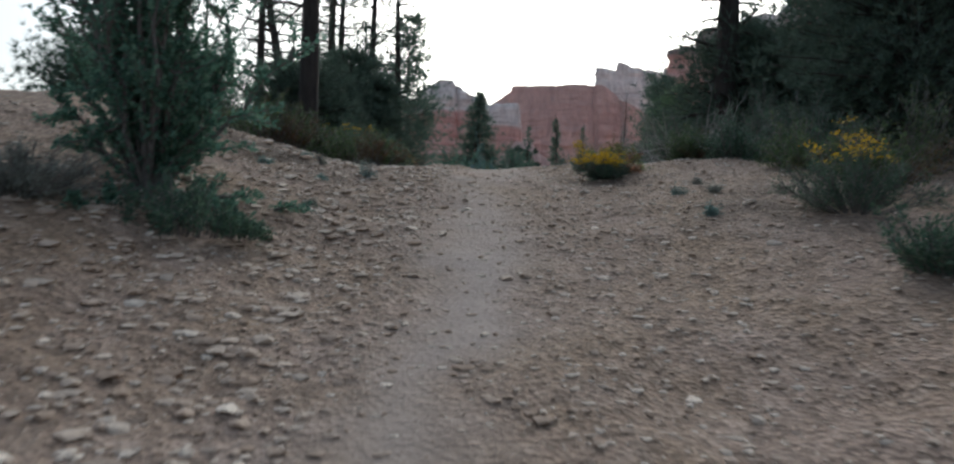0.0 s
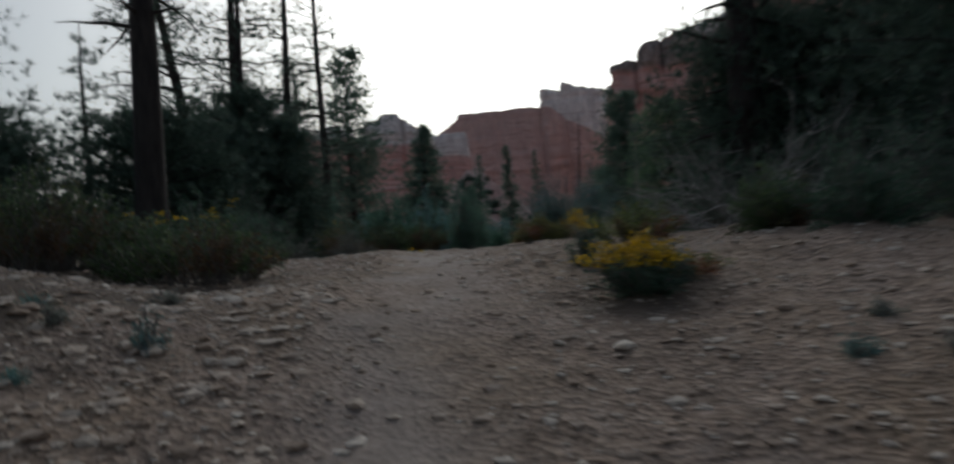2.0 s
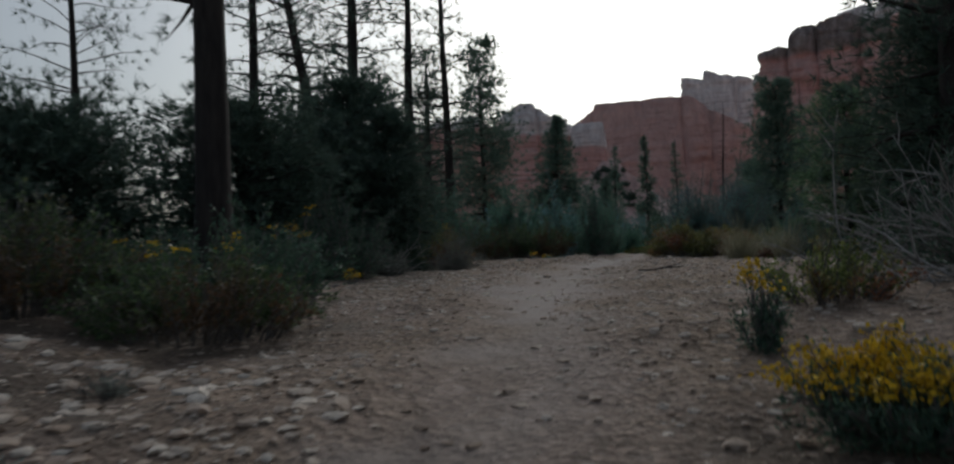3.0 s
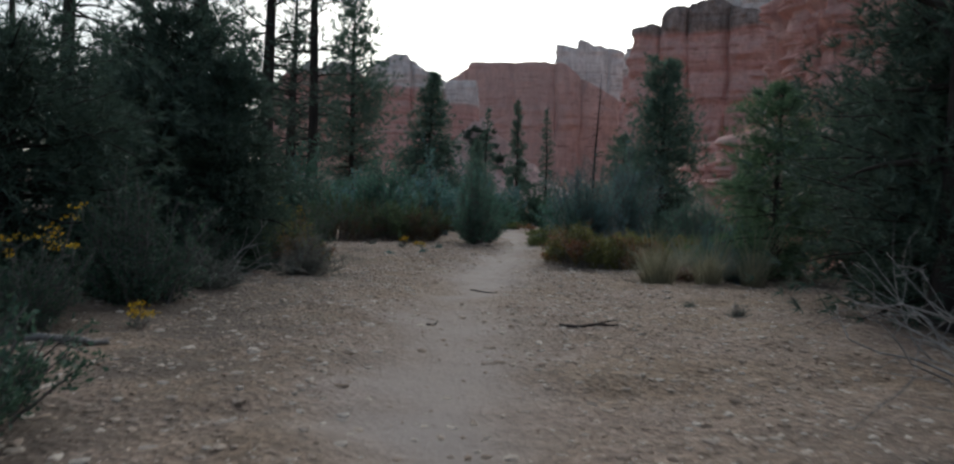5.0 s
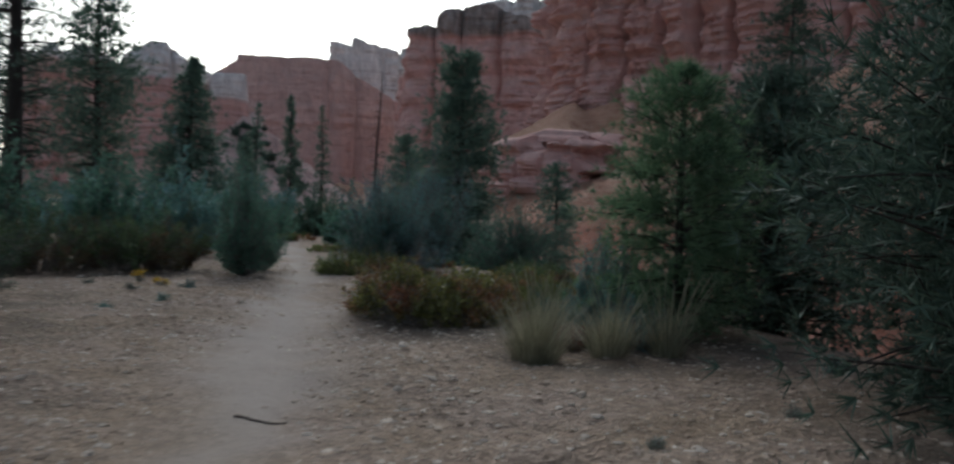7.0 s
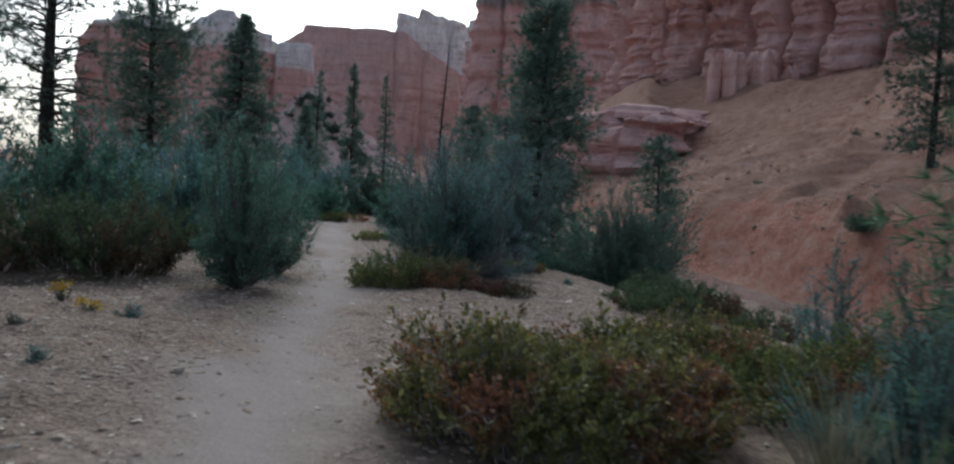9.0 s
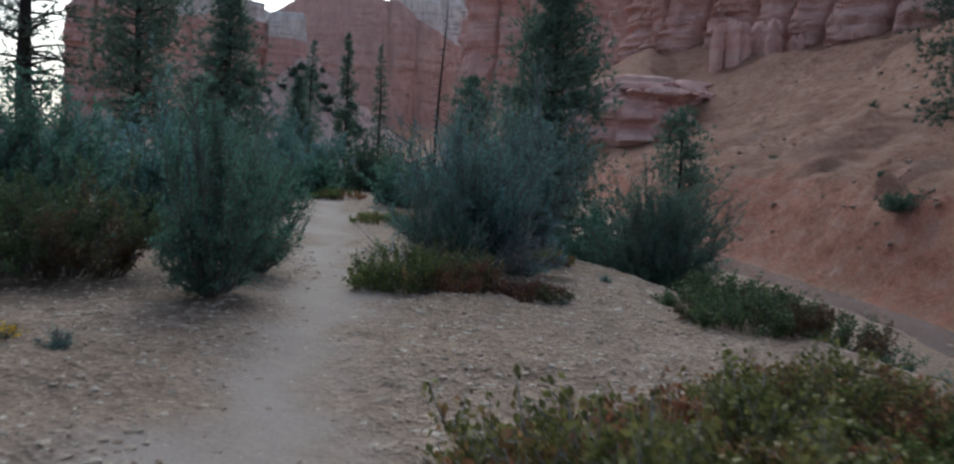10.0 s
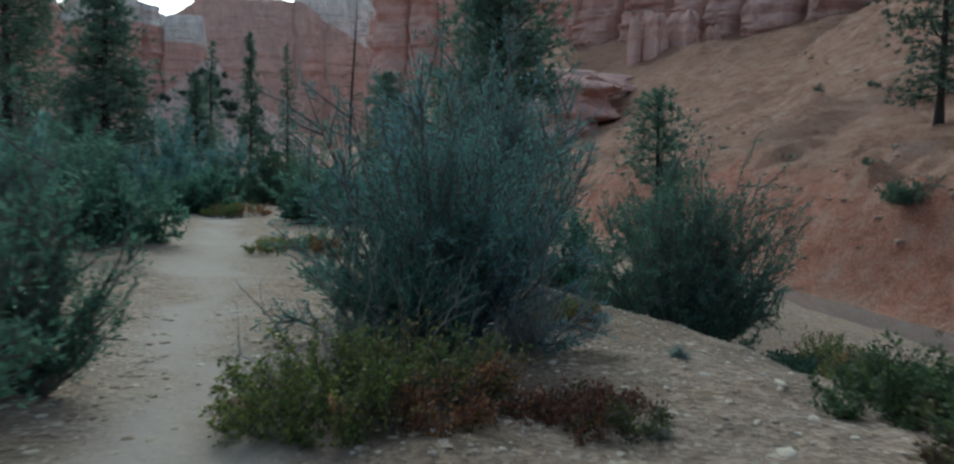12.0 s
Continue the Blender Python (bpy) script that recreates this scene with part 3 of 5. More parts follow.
def grass(name, label, x, y, r, height, seed, blades=500, mat=None, group="", droop=0.35):
    """A clump of arching blades."""
    rng = np.random.default_rng(seed)
    clump = thing(name, x, y, float(land(x, y)) - 0.02, label, "grass", group)
    n = blades
    a, t = rng.uniform(0, 2 * np.pi, n), rng.uniform(0, 1, n) ** 0.7
    root = np.stack([np.cos(a) * r * 0.35 * t, np.sin(a) * r * 0.35 * t, np.zeros(n)], -1)
    a2 = a + rng.normal(size=n) * 0.5
    out = np.stack([np.cos(a2), np.sin(a2), np.zeros(n)], -1) * (t * rng.uniform(0.4, 1.1, n) * r)[:, None]
    hh = height * rng.uniform(0.45, 1.05, n)
    side = np.stack([-np.sin(a2), np.cos(a2), np.zeros(n)], -1) * 0.0035
    rows = []
    for f, wd in ((0, 1.0), (0.35, 0.9), (0.7, 0.6), (1.0, 0.1)):
        c = root + out * f ** 1.4
        c[:, 2] += hh * (f - droop * 0.5 * f ** 3)
        rows += [c - side * wd, c + side * wd]
    V = np.stack(rows, 1).reshape(-1, 3)
    i = np.arange(n)[:, None] * 8
    q = np.concatenate([i + np.array([k, k + 1, k + 3, k + 2]) for k in (0, 2, 4)], 1).reshape(-1, 4)
    for k in range(16):
        a3, lean = rng.uniform(0, 6.28), rng.uniform(0.1, 0.5)
        pts = bend((0, 0, 0), (math.cos(a3) * lean, math.sin(a3) * lean, 1), height * rng.uniform(1.0, 1.35), 5, rng, -0.02, 0.05)
        part("stalk", tubes_mesh("stalk", [(pts, np.array([0.002, 0.002, 0.002, 0.0025, 0.006, 0.002]))], STRAW, 4), clump)
    part("tuft", mesh_from("tuft", V, q.ravel(), np.full(len(q), 4), mat or STRAW), clump, kind="stuff")
    return clump


def dead_branches(name, label, x, y, r, height, seed, count=26, mat=None, z=None, flat=0.5):
    rng = np.random.default_rng(seed)
    ob = thing(name, x, y, float(land(x, y)) - 0.03 if z is None else z, label, "dead branches")
    for _ in range(count):
        a = rng.uniform(0, 2 * np.pi)
        start = rng.normal(size=3) * np.array([r * 0.25, r * 0.25, 0])
        pts = bend(start, (math.cos(a), math.sin(a), rng.uniform(0.1, 1.0) * height / r * flat * 2), r * rng.uniform(0.6, 1.25), 6, rng, 0.0, 0.2)
        pts[:, 2] = np.abs(pts[:, 2])
        lines = [(pts, np.linspace(rng.uniform(0.006, 0.013), 0.002, 7))]
        for _ in range(4):
            s, w = along(pts, rng.uniform(0.3, 0.95, 1))
            sub = bend(s[0], w[0] + rng.normal(size=3) * 0.6, r * rng.uniform(0.15, 0.4), 4, rng, 0, 0.2)
            lines.append((sub, np.linspace(0.005, 0.0015, 5)))
        part("branch", tubes_mesh("branch", lines, mat or DEADWOOD, 4), ob)
    return ob


def fallen_stick(name, label, x, y, length, r, seed, turn, mat, fork=True):
    rng = np.random.default_rng(seed)
    a = radians(turn)
    pts = bend((0, 0, r), (math.cos(a), math.sin(a), 0), length, 9, rng, 0, 0.26)
    gz = land(x + pts[:, 0], y + pts[:, 1])
    z0 = float(land(x, y))
    pts[:, 2] = gz - z0 + r * 0.7
    lines = [(pts, np.linspace(r, r * 0.45, 10))]
    if fork:
        s, w = along(pts, np.array([0.55]))
        sub = bend(s[0], w[0] + np.array([0.2, 0.5, 0.1]), length * 0.3, 4, rng, 0, 0.2)
        lines.append((sub, np.linspace(r * 0.5, r * 0.2, 5)))
    ob = new(name, tubes_mesh(name, lines, mat, 7))
    ob.location = (x, y, z0)
    return tagged(ob, label, "stick")


# ---------------------------------------------------------------- cliffs
def cliff(name, label, x, y, w, d, z0, z1, seed, mat, lobes=7, flute=0.12, taper=0.86, turn=0.0, top_rough=1.2, ledge=0.05, crown=0.0, segs=170, rows=110, parent=None, shoulder=0.15):
    """A buttress of bedded rock: fluted outline, beds that stand proud or lie back, broken top edge."""
    rng = np.random.default_rng(seed)
    a = np.linspace(0, 2 * np.pi, segs, endpoint=False)
    sq = 1 / (np.abs(np.cos(a)) ** 3.2 + np.abs(np.sin(a)) ** 3.2) ** (1 / 3.2)
    # fluting, sharper in the clefts
    ph = rng.uniform(0, 6.28, 3)
    fl = -np.abs(np.cos(a * lobes / 2 + ph[0] + 0.5 * np.sin(a * 3 + ph[1])))
    fl = -(1 + fl) ** 2.0
    wob = 0.06 * np.sin(a * 5 + ph[1]) + 0.04 * np.sin(a * 11 + ph[2])
    f = np.linspace(0, 1, rows)
    H = z1 - z0
    zz = z0 + f * H
    bed = np.clip(waves(zz / 2.6, np.zeros_like(zz) + 0.3, 4, 61) * 1.6, -1, 0.8)
    V = []
    for i, t in enumerate(f):
        grow = 1 + (1 - taper) * (1 - t) * 1.3 + ledge * bed[i]
        depth = flute * (0.8 + 0.6 * math.sin(min(1.0, t * 1.15) * math.pi))
        local = ledge * 0.8 * waves(a * lobes * 0.5 / 1.0, np.full_like(a, zz[i] / 2.2), 3, seed % 97)
        r = sq * (grow + depth * fl + wob + local) * (1 - shoulder * max(0.0, (t - 0.84) / 0.16) ** 2)
        px, py = r * w / 2 * np.cos(a), r * d / 2 * np.sin(a)
        drop = top_rough * waves(a * lobes * 0.45, np.zeros_like(a) + seed, 4, 5) * t ** 3
        V.append(np.stack([px, py, np.full_like(a, zz[i]) + drop + crown * 0], -1))
    # cap rings
    last = V[-1]
    for s, up in ((0.9, 0.25), (0.7, 0.6), (0.4, 1.0), (0.12, 1.1)):
        q = last.copy()
        q[:, :2] *= s
        q[:, 2] = last[:, 2] * s + (1 - s) * last[:, 2].mean() + up * crown
        V.append(q)
    V = np.concatenate(V)
    R = rows + 4
    ca, sa = math.cos(turn), math.sin(turn)
    V[:, :2] = np.stack([V[:, 0] * ca - V[:, 1] * sa, V[:, 0] * sa + V[:, 1] * ca], -1)
    i = np.arange(R - 1)[:, None] * segs
    j = np.arange(segs)[None]
    q = np.stack([i + j, i + (j + 1) % segs, i + segs + (j + 1) % segs, i + segs + j], -1).reshape(-1, 4)
    L = np.concatenate([q.ravel(), (R - 1) * segs + np.arange(segs)])
    V[:, 2] -= z0
    ob = new(name, mesh_from(name, V, L, np.r_[np.full(len(q), 4), segs], mat, False))
    ob.location = (x, y, z0)
    if parent:
        ob.parent = parent
    else:
        tagged(ob, label, "cliff")
    return ob


def rock_capped(z, weathered=False):
    key = (z, weathered)
    if key not in ROCK_CAP:
        tones = ((0.17, 0.145, 0.135), (0.40, 0.35, 0.33)) if weathered else ((0.68, 0.645, 0.64), (0.86, 0.83, 0.82))
        ROCK_CAP[key] = rock_material("red_sandstone_with_grey_cap" if weathered else "red_sandstone_with_white_cap", z, 1.0, *tones)
    return ROCK_CAP[key]


# ---------------------------------------------------------------- ground, stones, creek
# x, y, radius of litter patches below plants, with their shade painted in
LITTER_SHADE = ((-0.9, 19.4, 0.9), (-1.4, 17.4, 1.1), (-1.6, 15.2, 1.7), (-2.4, 13.6, 1.7), (-2.6, 17.0, 2.2), (-1.2, 19.5, 1.3), (-1.8, 11.8, 1.4), (0.3, 29.6, 1.4), (3.2, 22.6, 1.1), (5.6, 21.5, 1.6), (1.9, 28.7, 0.8), (4.2, 30.0, 1.1), (5.0, 31.0, 1.2),
          (8.5, 33.0, 1.4), (3.2, 12.2, 1.5), (5.9, 17.3, 1.5), (8, 16, 2.4), (-1.7, 18.4, 1.4), (1.5, 9.8, 0.55), (-2.5, 6.7, 0.7), (2.9, 7.2, 0.7), (4.2, 20.8, 0.8), (8, 29.3, 1.2), (-1.9, 9.9, 1.0), (-4, 24, 4), (0, 36, 3), (7, 36, 2))
ground = build_ground()


def stone_mesh(name, rng):
    """A blunt broken stone: a lumpy, flattened ball cut by a few flats."""
    bm = bmesh.new()
    bmesh.ops.create_icosphere(bm, subdivisions=1, radius=1.0)
    cuts = [(Vector(unit(rng.normal(size=3))), rng.uniform(0.5, 0.78)) for _ in range(7)]
    squash = Vector((1.0, rng.uniform(0.6, 0.95), rng.uniform(0.4, 0.65)))
    for v in bm.verts:
        for nrm, lim in cuts:
            over = v.co.dot(nrm) - lim
            if over > 0:
                v.co -= nrm * over
        v.co = Vector((v.co.x * squash.x, v.co.y * squash.y, v.co.z * squash.z)) * rng.uniform(0.92, 1.08)
    me = bpy.data.meshes.new(name)
    bm.to_mesh(me)
    bm.free()
    me.materials.append(STONE)
    return me


def scatter_stones():
    rng = np.random.default_rng(11)
    kinds = [stone_mesh("stone", rng) for _ in range(8)]
    made = 0
    while made < 290:
        y = rng.uniform(1.0, 30)
        x = trail_x(y) + rng.normal() * 2.2
        if abs(x - trail_x(y)) < 0.6 or x > 8:
            continue
        r = 0.03 + 0.045 * rng.random() ** 2.5
        ob = part("stone", kinds[made % 8], ground)
        ob.matrix_basis = pose(x, y, float(land(x, y)) + r * 0.04, rng.uniform(-20, 20), rng.uniform(-20, 20), rng.uniform(0, 360)) @ Matrix.Scale(r, 4)
        made += 1
    # the fine gravel between them, past counting
    for label, count, spread, size, near, past, side in (("loose pale gravel on the trail", 56000, 2.5, 0.016, 0.3, 33, 0.4), ("coarse broken stone on the trail bank", 4600, 1.1, 0.03, 0.3, 11, -1.7)):
        base = np.array([v.co for v in kinds[0].vertices])
        tri = np.array([p.vertices[:] for p in kinds[0].polygons])
        y = rng.uniform(near, past, count)
        x = trail_x(y) + side + rng.normal(size=count) * spread
        keep = (x < 9) & (rng.random(count) < 0.06 + 0.14 * (1 - smooth(9, 17, y)) + 0.9 * smooth(0.15, 0.8, np.abs(x - trail_x(y)) + 0.25 * waves(x / 0.7, y / 1.0, 2, 12)))
        x, y = x[keep], y[keep]
        n = len(x)
        r = size * (0.6 + 2.4 * rng.random(n) ** 3)
        a = rng.uniform(0, 6.28, n)
        sc = rng.uniform(0.6, 1.3, (n, 1, 3)) * r[:, None, None]
        V = base[None] * sc
        ca, sa = np.cos(a)[:, None], np.sin(a)[:, None]
        V = np.stack([V[..., 0] * ca - V[..., 1] * sa, V[..., 0] * sa + V[..., 1] * ca, V[..., 2]], -1)
        V[..., 2] *= 0.8
        V += np.stack([x, y, land(x, y) + r * 0.06], -1)[:, None]
        L = (tri[None] + (np.arange(n) * len(base))[:, None, None]).reshape(-1)
        me = mesh_from("gravel", V.reshape(-1, 3), L, np.full(n * len(tri), 3), STONE)
        tagged(new("gravel", me), label, "gravel", kind="stuff")


scatter_stones()


def build_creek():
    """A thin sheet of water along the foot of the red slope."""
    ys = np.linspace(14, 60, 60)
    foot = slope_foot(ys)
    rows = []
    for y, fx in zip(ys, foot):
        for k in np.linspace(-2.0, 0.3, 6):
            rows.append((fx + k + 0.12 * math.sin(y * 1.7), y, float(np.interp(y, [14, 60], [0.95, 1.02])) + 0.02))
    i = (np.arange(59)[:, None] * 6 + np.arange(5)[None]).ravel()
    q = np.stack([i, i + 1, i + 7, i + 6], -1)
    me = mesh_from("creek", np.array(rows), q.ravel(), np.full(len(q), 4), WATER, True)
    tagged(new("creek", me), "shallow grey creek water at the foot of the red slope", "creek", kind="structure")


build_creek()

# ---------------------------------------------------------------- cliffs
EYE = (0.25, 12.0, 3.7)


def ranged(bearing, far, rise=0.0):
    """A place by its compass bearing from the clearing, its distance and its angle above level, in degrees."""
    return EYE[0] + far * math.sin(radians(bearing)), EYE[1] + far * math.cos(radians(bearing)), EYE[2] + far * math.tan(radians(rise))


def rock_wall(name, label, line, seed, mat, z0=2.0, column=5.0, depth=0.9, ledge=0.5, pinch=0.15, lean=0.07, back=10.0, step=0.42, ragged=0.8, round_top=0.9, group="", stagger=0.25, beds=1.0):
    """A cliff: rounded columns side by side along a line, cut by beds that stand proud or lie back, with a broken top.
    line: bearing, distance and angle of the top above level, point after point."""
    rng = np.random.default_rng(seed)
    P = np.array([ranged(*p) for p in line])
    run = np.r_[0, np.cumsum(np.hypot(*(P[1:, :2] - P[:-1, :2]).T))]
    nu = max(12, int(run[-1] / step))
    u = np.linspace(0, run[-1], nu)
    px, py, top = (np.interp(u, run, P[:, k]) for k in range(3))
    tx, ty = np.gradient(px), np.gradient(py)
    k = np.ones(9) / 9
    tx, ty = (np.convolve(np.pad(q, 4, mode="edge"), k, "valid") for q in (tx, ty))
    ln = np.hypot(tx, ty)
    nx, ny = ty / ln, -tx / ln
    # columns of uneven width
    edges = [-column * rng.uniform(0, 1)]
    while edges[-1] < run[-1]:
        edges.append(edges[-1] + column * rng.uniform(0.55, 1.5))
    edges = np.array(edges)
    which = np.clip(np.searchsorted(edges, u, "right") - 1, 0, len(edges) - 2)
    mid, half = (edges[which] + edges[which + 1]) / 2, (edges[which + 1] - edges[which]) / 2
    c = np.clip((u - mid) / half, -1, 1)
    stand = rng.uniform(0.55, 1.35, len(edges))[which]
    offset = rng.uniform(-1, 1, len(edges))[which]
    rim = top + ragged * (0.5 * offset + 0.35 * waves(u / 2.2, u * 0, 3, seed) + 0.3 * np.round(1.5 * wave(u / 1.7, u * 0 + 3, seed + 5))) - round_top * depth * np.abs(c) ** 3
    rows = max(10, int((top.mean() - z0) / step))
    f = np.linspace(0, 1, rows)[:, None]
    Z = z0 + f * (rim[None] - z0)
    bz = Z + stagger * offset[None] + 0.5 * waves(u[None] / 9 + Z * 0, Z / 30, 2, seed + 9)
    hard = 0.8 * np.tanh(2.6 * waves(bz / (2.3 * beds), bz * 0 + seed % 7, 2, 61)) + 0.4 * np.tanh(3.5 * waves(bz / (0.75 * beds) + u[None] / 30, u[None] / 7 + bz * 0, 2, 63))
    cleft = np.clip((np.abs(c[None] + 0.25 * wave(Z / 5 + offset[None] * 9, Z * 0, seed + 6)) - 0.86) / 0.14, 0, 1)
    swell = np.sqrt(np.maximum(0.0, 1 - np.abs(c[None]) ** 2.2 * 0.97)) - 0.55 * cleft
    wear = waves(u[None] / 1.6 + Z * 0, Z / 2.2, 3, seed + 2)
    out = depth * stand[None] * swell * (1 + pinch * hard) + ledge * hard * (0.35 + 0.65 * swell) * (0.75 + 0.5 * wave(u[None] / 6 + Z * 0, Z / 4, seed + 3)) + 0.16 * depth * wear
    out = out + lean * (1 - f) * (rim - z0)[None] + 0.8 * wave(u / 11, u * 0, seed + 4)[None]
    near = np.clip((f - 0.93) / 0.07, 0, 1)
    out = out - round_top * near ** 2 * depth
    V = [np.stack([px + nx * out[i], py + ny * out[i], Z[i]], -1) for i in range(rows)]
    for go, up in ((0.12, 0.25), (0.5, 0.1), (1.0, -0.8)):
        V.append(np.stack([px - nx * back * go, py - ny * back * go, rim + up + 0.3 * waves(u / 3, u * 0 + go * 9, 2, seed)], -1))
    V.append(np.stack([px - nx * back, py - ny * back, np.full(nu, z0)], -1))
    R = rows + 4
    V = np.concatenate(V)
    x0, y0 = P[:, 0].mean(), P[:, 1].mean()
    V -= np.array([x0, y0, z0])
    i = (np.arange(R - 1)[:, None] * nu + np.arange(nu - 1)[None]).ravel()
    q = np.stack([i, i + 1, i + nu + 1, i + nu], -1)
    L = np.concatenate([q.ravel(), np.arange(R)[::-1] * nu, np.arange(R) * nu + nu - 1])
    ob = new(name, mesh_from(name, V, L, np.r_[np.full(len(q), 4), R, R], mat, False))
    ob.location = (x0, y0, z0)
    return tagged(ob, label, "cliff", group)


rock_wall("sandstone_cliff", "distant pink cliff half hidden by pines", ((-9.6, 228, 8.0), (-8.4, 226, 9.2), (-7.4, 225, 9.5), (-5.4, 224, 9.6), (-4.2, 222, 9.1), (-3.0, 222, 8.6)), 1, rock_capped(38), column=7, depth=2.2, ledge=0.6, ragged=1.0)
rock_wall("sandstone_cliff", "red cliff tower with a rounded white cap", ((-3.2, 212, 9.0), (-2.75, 210, 9.9), (-2.1, 209, 10.2), (-1.6, 208, 10.38), (-0.7, 208, 10.3), (-0.1, 209, 9.7), (0.7, 211, 9.2), (1.6, 216, 8.9)), 2, rock_capped(33), column=6, depth=1.8, ledge=0.5, ragged=0.6, round_top=0.35, back=9)
rock_wall("sandstone_cliff", "low pale shoulder of rock in the notch", ((0.2, 222, 9.2), (1.2, 221, 9.0), (2.2, 221, 8.75), (2.9, 222, 8.6)), 3, rock_capped(28), column=4, depth=0.8, ledge=0.4, ragged=0.4)
rock_wall("sandstone_cliff", "square pale rock face below the notch", ((1.75, 213, 8.2), (1.9, 212, 8.75), (2.8, 211.5, 8.7), (4.1, 211, 8.75), (4.2, 214, 8.7)), 4, rock_capped(29.5), column=7, depth=0.5, ledge=0.25, ragged=0.25, back=6, lean=0.02)
rock_wall("sandstone_cliff", "broad flat-topped pink butte", ((2.2, 266, 8.6), (2.9, 262, 9.2), (3.6, 260, 10.05), (4.6, 258, 10.02), (6.6, 257, 10.1), (8.4, 257, 10.12), (9.8, 258, 10.1), (10.6, 260, 9.6), (12.4, 262, 8.5), (14.0, 266, 7.6)), 5, ROCK_SOFT, column=15, depth=1.3, ledge=0.28, ragged=0.25, beds=2.0, round_top=0.12, back=26, lean=0.1, stagger=0.1)
rock_wall("sandstone_cliff", "pale rock block with a ragged stepped top", ((9.65, 288, 11.3), (9.95, 286, 11.3), (10.3, 286, 11.05), (10.9, 285, 11.1), (11.0, 285, 11.75), (11.6, 285, 11.65), (12.0, 285, 11.35), (13.1, 286, 11.2), (13.9, 287, 10.85), (14.5, 290, 10.75)), 6, rock_capped(42), column=5, depth=0.9, ledge=0.35, ragged=0.4, round_top=0.3, back=14, lean=0.04)
rock_wall("sandstone_cliff", "narrow pale pillar beside the pale block", ((14.35, 236, 11.1), (14.5, 234, 11.2), (15.3, 233, 11.2), (16.2, 234, 11.25)), 7, rock_capped(42), column=4, depth=0.9, ledge=0.5, ragged=0.3, lean=0.03)
rock_wall("sandstone_cliff", "massive red cliff with dark weathered cap beds", ((15.2, 212, 11.4), (15.6, 208, 12.6), (16.6, 206, 12.8), (17.0, 205, 13.45), (17.6, 205, 13.8), (19.2, 204, 14.0), (20.6, 203, 14.1), (21.5, 202, 13.7), (23.0, 201, 13.3), (24.0, 201, 12.8), (24.3, 206, 12.2)), 8, rock_capped(47.5, True), column=7.5, depth=3.0, ledge=0.45, ragged=0.6, round_top=0.2, back=12, lean=0.05, beds=1.8)
rock_wall("sandstone_cliff", "dark recessed red cliff behind a deep cleft", ((22.5, 219, 13.5), (24.5, 217, 13.5), (26.5, 212, 13.9), (28.5, 206, 14.0)), 9, rock_capped(50, True), column=9, depth=0.8, ledge=0.6, ragged=0.6, lean=0.03)
rock_wall("sandstone_cliff", "rounded white rock dome above red beds", ((18.8, 236, 13.3), (19.6, 234, 14.3), (21.5, 233, 15.0), (23.5, 232, 15.3), (26.0, 230, 15.6), (29.0, 228, 15.7), (32, 226, 15.3)), 10, rock_capped(45), z0=20, column=11, depth=1.8, ledge=0.5, ragged=0.6, back=26, lean=0.14, round_top=1.6)
rock_wall("sandstone_cliff", "long red wall closing the head of the canyon", ((-6, 300, 5.6), (6, 300, 6.0), (18, 296, 6.5), (30, 270, 7.0)), 28, ROCK_RED, column=9, depth=1.6, step=0.9)
HOODOO = "tall fluted red hoodoo columns standing in a row"
rock_wall("hoodoo_wall", HOODOO, ((25.6, 149, 16.0), (26.0, 140, 17.0), (28.4, 132, 18.5), (31.5, 126, 19.0), (34.5, 119, 20.0), (39.0, 113, 21.5), (44.0, 108, 23.0), (52.0, 102, 25.0), (62.0, 96, 26.0)), 40, ROCK_RED, z0=10, column=6.2, depth=3.6, ledge=0.6, pinch=0.16, ragged=4.0, back=16, lean=0.05, step=0.3, stagger=0.9, beds=0.75)
for i, (x, y, w, zt) in enumerate(((55.6, 108.6, 1.0, 21.6), (57.3, 107.4, 1.9, 22.3), (60.4, 106.0, 2.6, 22.2), (63.4, 104.6, 1.3, 20.6))):
    cliff("hoodoo_column", "short red column at the foot of the wall", x, y, w, w * 1.6, float(land(x, y, False)) - 3, zt, 90 + i, ROCK_NEAR, lobes=4, flute=0.22, taper=0.82, segs=60, rows=90, ledge=0.14, shoulder=0.25, top_rough=0.5)["group"] = "short columns at the foot of the wall"
rock_wall("rock_bluff", "low bluff of red ledged rock with dark undercuts", ((19.0, 102, 3.0), (20.6, 96, 4.4), (22.4, 89, 5.2), (24.2, 86, 5.6), (26.0, 86, 5.7), (27.2, 90, 5.6), (28.4, 99, 5.6)), 15, ROCK_NEAR, z0=1.0, column=3.0, depth=0.9, ledge=0.8, pinch=0.55, ragged=1.3, round_top=0.3, back=9, lean=0.3, step=0.2, stagger=0.5, beds=0.5)


